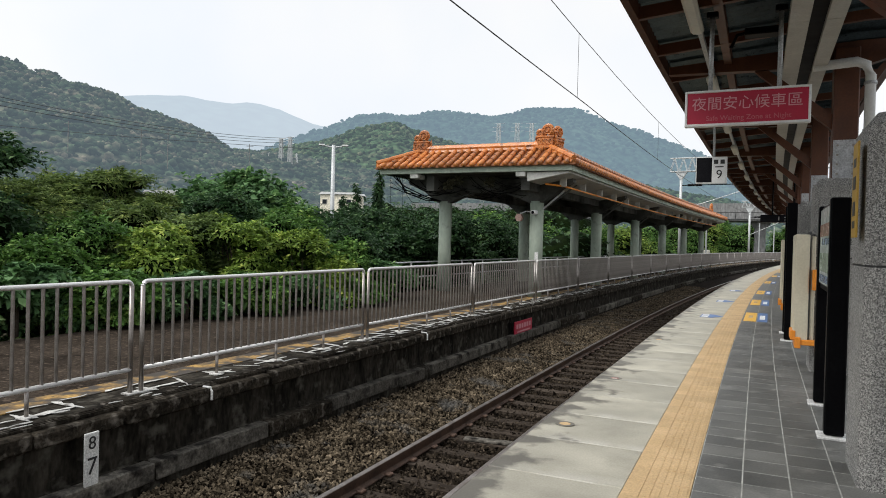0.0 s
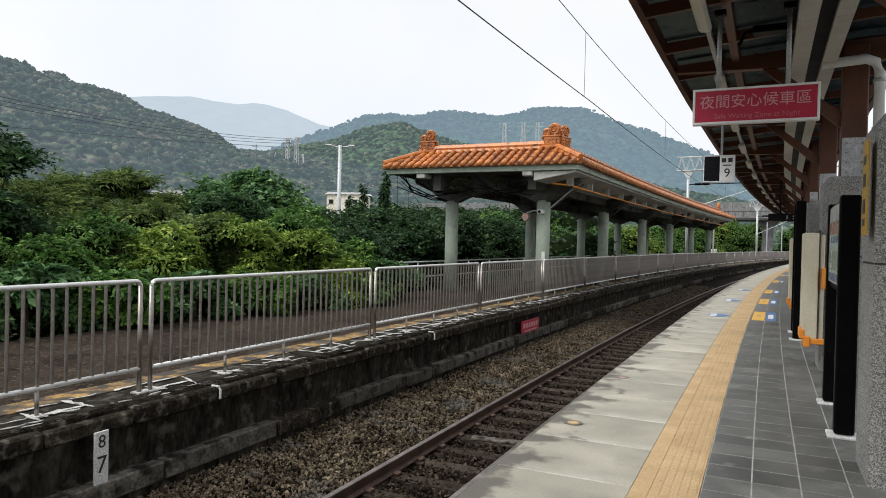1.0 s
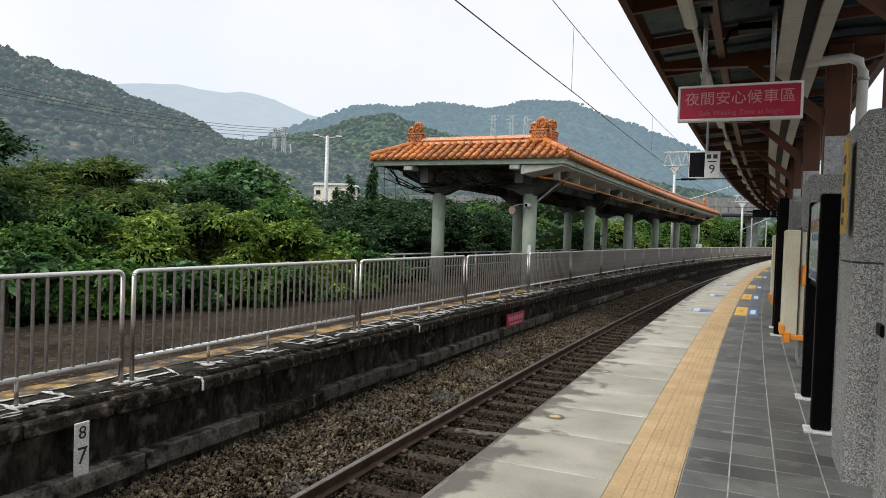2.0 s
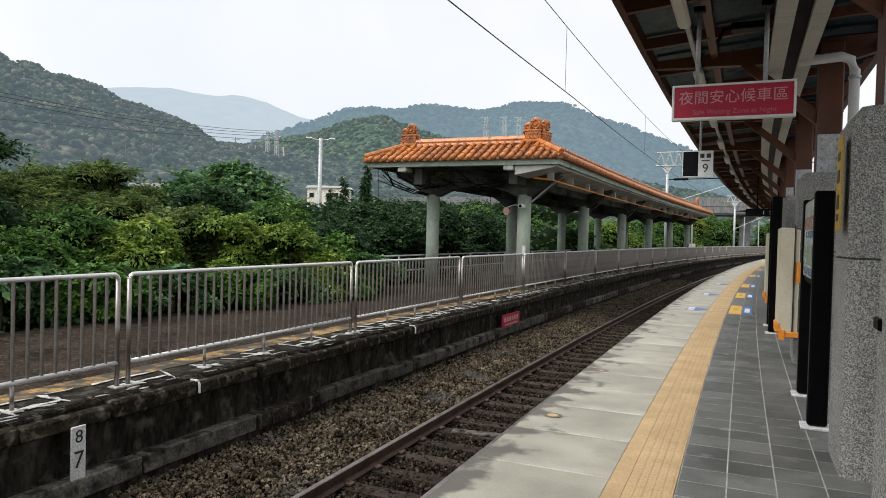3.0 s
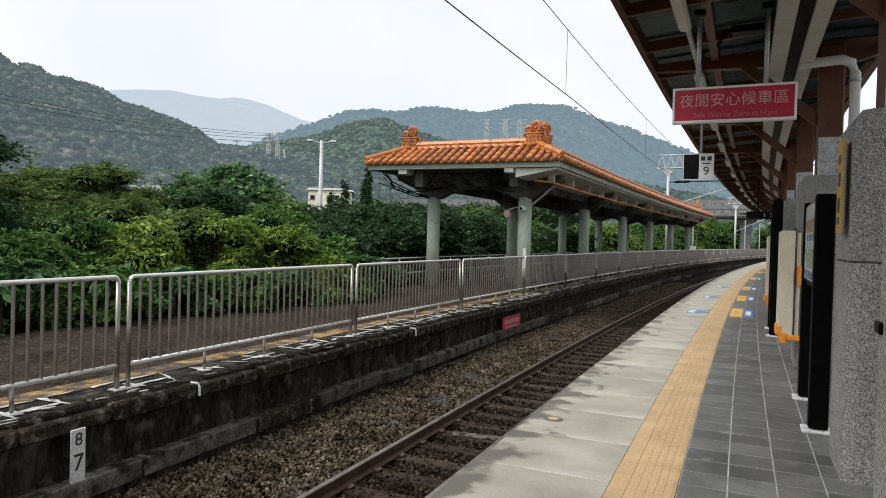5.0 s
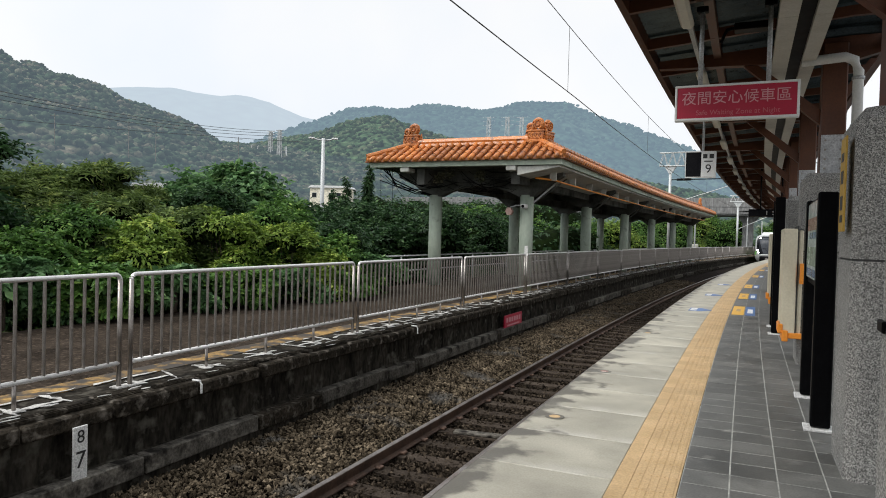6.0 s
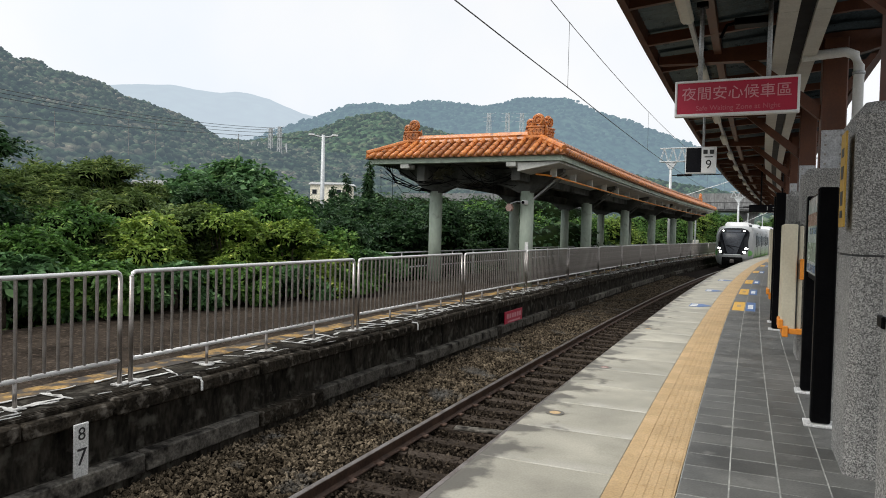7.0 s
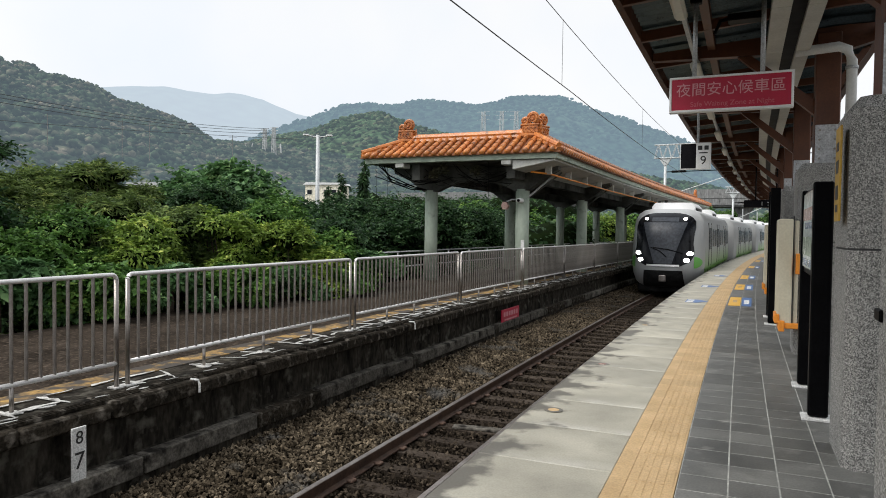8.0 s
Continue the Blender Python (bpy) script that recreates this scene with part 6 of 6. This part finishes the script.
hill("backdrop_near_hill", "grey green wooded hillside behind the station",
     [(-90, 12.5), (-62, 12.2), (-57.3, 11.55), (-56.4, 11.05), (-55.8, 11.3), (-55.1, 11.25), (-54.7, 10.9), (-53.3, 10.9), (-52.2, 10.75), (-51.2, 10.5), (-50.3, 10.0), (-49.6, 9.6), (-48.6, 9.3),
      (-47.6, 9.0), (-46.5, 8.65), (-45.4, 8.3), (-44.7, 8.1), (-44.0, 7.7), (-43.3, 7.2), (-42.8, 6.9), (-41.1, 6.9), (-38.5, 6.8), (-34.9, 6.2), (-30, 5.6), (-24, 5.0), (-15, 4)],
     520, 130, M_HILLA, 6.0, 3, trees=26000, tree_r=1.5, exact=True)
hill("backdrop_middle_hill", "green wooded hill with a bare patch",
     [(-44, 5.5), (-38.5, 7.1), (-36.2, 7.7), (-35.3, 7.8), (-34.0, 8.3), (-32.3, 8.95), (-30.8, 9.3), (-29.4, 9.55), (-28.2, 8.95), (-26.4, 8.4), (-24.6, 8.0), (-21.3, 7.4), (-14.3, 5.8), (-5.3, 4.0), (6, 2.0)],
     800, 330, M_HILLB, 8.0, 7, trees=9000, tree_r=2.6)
hill("backdrop_far_ridge", "blue green ridge with haze mixed into its colour",
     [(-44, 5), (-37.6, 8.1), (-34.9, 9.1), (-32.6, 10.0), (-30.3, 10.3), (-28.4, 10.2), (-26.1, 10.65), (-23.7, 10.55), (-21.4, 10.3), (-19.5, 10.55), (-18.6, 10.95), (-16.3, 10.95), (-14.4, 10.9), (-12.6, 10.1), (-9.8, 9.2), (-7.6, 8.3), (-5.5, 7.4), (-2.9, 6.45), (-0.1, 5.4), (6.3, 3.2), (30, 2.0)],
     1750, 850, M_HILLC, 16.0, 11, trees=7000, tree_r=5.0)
hill("backdrop_misty_ridge", "pale ridge with mist mixed into its colour",
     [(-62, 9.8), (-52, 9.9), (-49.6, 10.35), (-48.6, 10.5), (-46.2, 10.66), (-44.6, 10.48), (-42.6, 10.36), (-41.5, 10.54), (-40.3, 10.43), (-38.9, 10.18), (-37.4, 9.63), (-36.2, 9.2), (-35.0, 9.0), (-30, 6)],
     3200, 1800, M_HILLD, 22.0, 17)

# ---------- things in the distance ----------
def tower(x, y, z0, z1, w):
    t = thing("power_pylon", "pale lattice power pylon on the hillside", "pylon", Matrix.Translation((x, y, z0)), "hill pylons")
    h = z1 - z0
    bm = bmesh.new()
    for sx in (-1, 1):
        for sy in (-1, 1):
            tube(bm, [(sx * w, sy * w, -6), (sx * w * 0.5, sy * w * 0.5, h)], 0.42, 4)
    for i in range(7):
        for sy in (-1, 1):
            k0, k1 = w * (1 - 0.5 * i / 7), w * (1 - 0.5 * (i + 1) / 7)
            tube(bm, [(-k0, sy * k0, h * i / 7), (k1, sy * k1, h * (i + 1) / 7)], 0.13, 4)
            tube(bm, [(k0, sy * k0, h * i / 7), (-k1, sy * k1, h * (i + 1) / 7)], 0.13, 4)
    part("mast", bm, M_POLE, t)
    for z in (0.8, 0.9, 0.99):
        part("cross_arm", rtube([(-w * 2.6, 0, h * z), (w * 2.6, 0, h * z)], 0.16, 4), M_POLE, t)


tower(-238.5, 297.5, 37, 54.5, 1.0)
tower(-234.5, 300.0, 37, 55.5, 1.0)
tower(-310, 815, 100, 152, 3.2)
tower(-287, 820, 100, 152, 3.2)
tower(-270, 826, 100, 152, 3.2)
for i, (x0, x1, y0) in enumerate(((-248, -244.5, 290), (-245, -242, 292), (-233, -235, 301.5), (-231, -233, 303), (-229, -230, 300))):
    st = thing("stay_pole", "pale inclined steel stay pole on the hillside", "pole", None, "hill stay poles")
    part("pole", rtube([(x0, y0, 36), (x1, y0, 46.5)], 0.3, 5), M_POLE, st)
for az, top in ((-54.1, 6.05), (-49.2, 6.05), (-47.3, 5.9), (-41.2, 5.4)):
    r = 262
    up = thing("utility_pole", "thin pale utility pole on the hillside", "pole", Matrix.Translation((r * math.sin(radians(az)), r * math.cos(radians(az)), 0)), "hill utility poles")
    z = 1.6 + r * math.tan(radians(top + 1.9))
    part("pole", rtube([(0, 0, z - 13), (0, 0, z)], 0.13, 5), M_BRIDGE, up)
    part("cross_arm", rtube([(-1.1, -0.8, z - 0.8), (1.1, 0.8, z - 0.8)], 0.08, 4), M_BRIDGE, up)
for za, zb in ((41.5, 54.6), (40.3, 53.4), (38.9, 52.0)):
    pts = []
    for i in range(13):
        u = i / 12
        pts.append((-207 + (-236 + 207) * u, 101 + (298 - 101) * u, za * (1 - u) + zb * u - 3.5 * 4 * u * (1 - u)))
    tagged(mesh_ob("power_line", rtube(pts, 0.10, 4), M_WIRE), "dark power line slung across the hillside", "power line", "power lines")
pts = [(256 * math.sin(radians(q)), 256 * math.cos(radians(q)), 1.6 + 256 * math.tan(radians(7.2))) for q in (-62, -54.1, -49.2, -47.3, -39.2, -36)]
tagged(mesh_ob("power_line", rtube(pts, 0.08, 4), M_WIRE), "thin dark wire linking the hillside poles", "power line", "power lines")

ls = thing("street_lamp", "pale pole with two street lamp heads above the woods", "street lamp", Matrix.Translation((-25.5, 37.1, ZG)))
part("pole", rtube([(0, 0, 0), (0, 0, 9.35)], [0.17, 0.11], 10), M_POLE, ls, "", True)
bm = rtube([(-0.55, -0.35, 9.3), (0, 0, 9.2), (0.55, 0.35, 9.3)], 0.045, 6)
part("arm", bm, M_POLE, ls)
for sgn in (-1, 1):
    part("lamp_head", rbox(-0.2, 0.2, -0.1, 0.1, -0.05, 0.06, 0.03, Matrix.Translation((sgn * 0.62, sgn * 0.40, 9.33)) @ pose(0, 0, 0, 0, 0, 33)), M_WHITE, ls, "white lamp head")

hs_ = thing("house", "cream rendered house with dark windows among trees", "house", Matrix.Translation((-53.4, 78.9, ZG)) @ pose(0, 0, 0, 0, 0, 10))
part("wall", rbox(-2.6, 2.6, 0, 3.2, 0, 9.3, 0.05), M_CREAM, hs_)
part("roof", prism(bmesh.new(), [(-2.8, 9.3), (2.8, 9.3), (2.6, 9.55), (-2.4, 9.65)], -0.2, 3.4), M_WHITE, hs_, "pale flat roof")
for x in (-1.9, 0.6, 1.7):
    w = part("window", rbox(x - 0.32, x + 0.32, -0.06, -0.01, 8.0, 8.6), M_GLASSD, hs_)
    part("window_frame", rbox(x - 0.40, x + 0.40, -0.04, -0.005, 7.92, 8.68), M_TUBE, w)
wr = thing("shed", "low building with a white roof among trees", "shed", Matrix.Translation((-44.9, 40.4, ZG + 0.35)) @ pose(0, 0, 0, 0, 0, 48))
part("wall", rbox(-0.9, 2.0, 0, 4, -0.4, 6.2), M_CREAM, wr)
part("roof", prism(bmesh.new(), [(-1.1, 6.2), (2.1, 6.2), (2.0, 6.6), (-0.9, 6.45)], -0.2, 4.2), M_WHITE, wr, "white roof")

br = thing("road_bridge", "grey concrete road bridge crossing the line", "bridge", Matrix.Translation((0, 132, 0)))
part("deck", prism(bmesh.new(), [(-70, 6.4), (60, 6.4), (60, 9.2), (-70, 9.2)], 0, 9), M_BRIDGE, br)
part("parapet", rbox(-70, 60, -0.25, -0.005, 7.9, 9.5), M_BRIDGE, br, "paler parapet")
for x in (-14, -0.9, 24):
    part("pier", rbox(x - 0.95, x + 0.95, 2.5, 5.5, ZG, 5.6, 0.15), M_BRIDGE, br)
    part("pier_head", prism(bmesh.new(), [(x - 1.0, 5.2), (x + 1.0, 5.2), (x + 1.9, 6.38), (x - 1.9, 6.38)], 2.3, 5.7), M_BRIDGE, br)
for i in range(24):
    part("panel", rbox(-36 + i * 2.4, -36 + i * 2.4 + 2.25, -0.31, -0.255, 6.7, 7.8), M_BRIDGE, br)
hb = thing("signal_box", "small pale equipment cabinet on the old platform", "cabinet", place(-7.9, 70, LTOP))
part("case", rbox(-0.35, 0.35, -0.3, 0.3, 0, 1.5, 0.04), M_TUBE, hb)
for s, d, h in ((66, -7.2, 4.6), (104, -7.6, 5.2), (112, -6.9, 5.0)):
    po = thing("platform_post", "thin pale steel post at the far end of the platform", "post", place(d, s, LTOP), "far platform posts")
    part("pole", rtube([(0, 0, 0), (0, 0, h)], 0.07, 6), M_POLE, po)
    part("cap", rtube([(0, 0, h), (0, 0, h + 0.08)], 0.09, 6), M_POLE, po)

# ---------- floor pieces of the near platform ----------
rnd = random.Random(8)
slab = None
s, i = -8.88, 0
while s < 70:
    m = place(EDGE, s, rnd.uniform(-0.003, 0.002))
    if slab is None:
        slab = part("slab", rbox(0.0, 0.955, 0.004, 0.896, -0.14, 0.0, 0.006), M_SLAB, platform, "pale concrete edge slab")
        slab.matrix_basis = m
    else:
        share("slab", slab, platform, m)
    s += 0.9
tb = tr_ = None
for i in range(130):
    s = -5.15 + i * 0.302
    m1, m2 = place(-0.852, s), place(-0.738, s)
    if tb is None:
        tb = part("border_tile", rbox(0.0, 0.112, 0.001, 0.301, -0.03, 0.004, 0.001), M_TACT, platform, "plain yellow border tile")
        bm = rbox(0.0, 0.296, 0.0008, 0.3012, -0.03, 0.003)
        for k in range(5):
            x = 0.03 + k * 0.054
            prism(bm, [(x, 0.003), (x + 0.036, 0.003), (x + 0.032, 0.0055), (x + 0.004, 0.0055)], 0.006, 0.296)
        tr_ = part("tactile_tile", bm, M_TACT, platform, "ribbed yellow tactile tile")
        tb.matrix_basis, tr_.matrix_basis = m1, m2
    else:
        share("border_tile", tb, platform, m1)
        share("tactile_tile", tr_, platform, m2)
part("far_tactile_strip", sweep([(-0.852, -0.03), (-0.442, -0.03), (-0.442, 0.005), (-0.852, 0.005)], -5.15 + 130 * 0.302, 150, 3), M_TACT, platform)
part("far_edge_slab", sweep([(EDGE, -0.14), (-0.855, -0.14), (-0.855, 0.0), (EDGE, 0.0)], 70.2, 200, 4), M_SLAB, platform)
part("mortar_bed", sweep([(-0.44, -0.03), (6.4, -0.03), (6.4, -0.0012), (-0.44, -0.0012)], S0, 150, 4), M_GROUT, platform, "pale joint mortar")
cols = [-0.437 + 0.2985 * k for k in range(6)]
tl = None
for i in range(50):
    s = 3.6 + i * 0.3
    for d in cols:
        m = place(d, s, rnd.uniform(-0.0003, 0.0008))
        if tl is None:
            tl = part("floor_tile", rbox(0.0045, 0.294, 0.0045, 0.2955, -0.02, 0.0, 0.0012), M_TILE, platform, "grey floor tile")
            tl.matrix_basis = m
        else:
            share("floor_tile", tl, platform, m)
bm = bmesh.new()
for d in [-0.437 + 0.2985 * k for k in range(22)]:
    for s0, s1 in (((-6, 3.6), (18.6, 120)) if d < 1.2 else ((-6, 120),)):
        sweep([(d + 0.0045, -0.02), (d + 0.294, -0.02), (d + 0.294, -0.0005), (d + 0.0045, -0.0005)], s0, s1, 3, bm)
tagged(part("far_tiles", bm, M_TILE, platform), kind="stuff")
# paint marks for boarding
for s in (16.5, 21.3, 26.5, 35.0, 43.5, 52.0):
    my = thing("boarding_mark", "yellow and blue boarding marks painted on the tiles", "floor marking", place(0, s, 0.0015), "boarding marks")
    part("yellow_field", rbox(-0.40, -0.15, 0, 2.2, 0, 0.003), M_YELLOW, my)
    part("blue_field", rbox(-0.12, 0.08, 0, 2.2, 0, 0.003), M_BLUE, my)
    part("white_sign", rbox(-0.08, 0.03, 0.5, 1.5, 0.003, 0.0045), M_PAINTW, my)
    part("dark_sign", rbox(-0.32, -0.23, 0.8, 1.4, 0.003, 0.0045), M_TACT, my)
for s in (16.6, 21.6, 27.3):
    mb = thing("floor_arrow", "blue floor mark with a white arrow on the edge slabs", "floor marking", place(-1.33, s, 0.003), "floor arrows")
    bm = bmesh.new()
    lo = [bm.verts.new((x, y, z)) for z in (0, 0.003) for x, y in ((0.0, 0.12), (0.26, 0.12), (0.50, 0.50), (0.26, 0.88), (0.0, 0.88))]
    for f in ((4, 3, 2, 1, 0), (5, 6, 7, 8, 9), (0, 1, 6, 5), (1, 2, 7, 6), (2, 3, 8, 7), (3, 4, 9, 8), (4, 0, 5, 9)):
        bm.faces.new([lo[k] for k in f])
    part("blue_field", bm, M_BLUE, mb, "blue arrow shaped field")
    part("white_sign", rbox(0.03, 0.17, 0.2, 0.45, 0.003, 0.0045), M_PAINTW, mb)
    part("white_sign", rbox(0.03, 0.17, 0.55, 0.8, 0.003, 0.0045), M_PAINTW, mb)
for d, s, c in ((-1.6, 6.0, M_TACT), (-1.6, 8.35, M_POSTRED), (-1.6, 12.2, M_TACT)):
    dk = thing("floor_disc", "small round worn disc set in the edge slab", "disc", place(d, s, 0.0005), "floor discs")
    part("rim", rtube([(0, 0, 0), (0, 0, 0.003)], 0.085, 16), M_SLAB, dk)
    part("disc", rtube([(0, 0, 0.003), (0, 0, 0.0045)], 0.05, 14), c, dk)

motions()
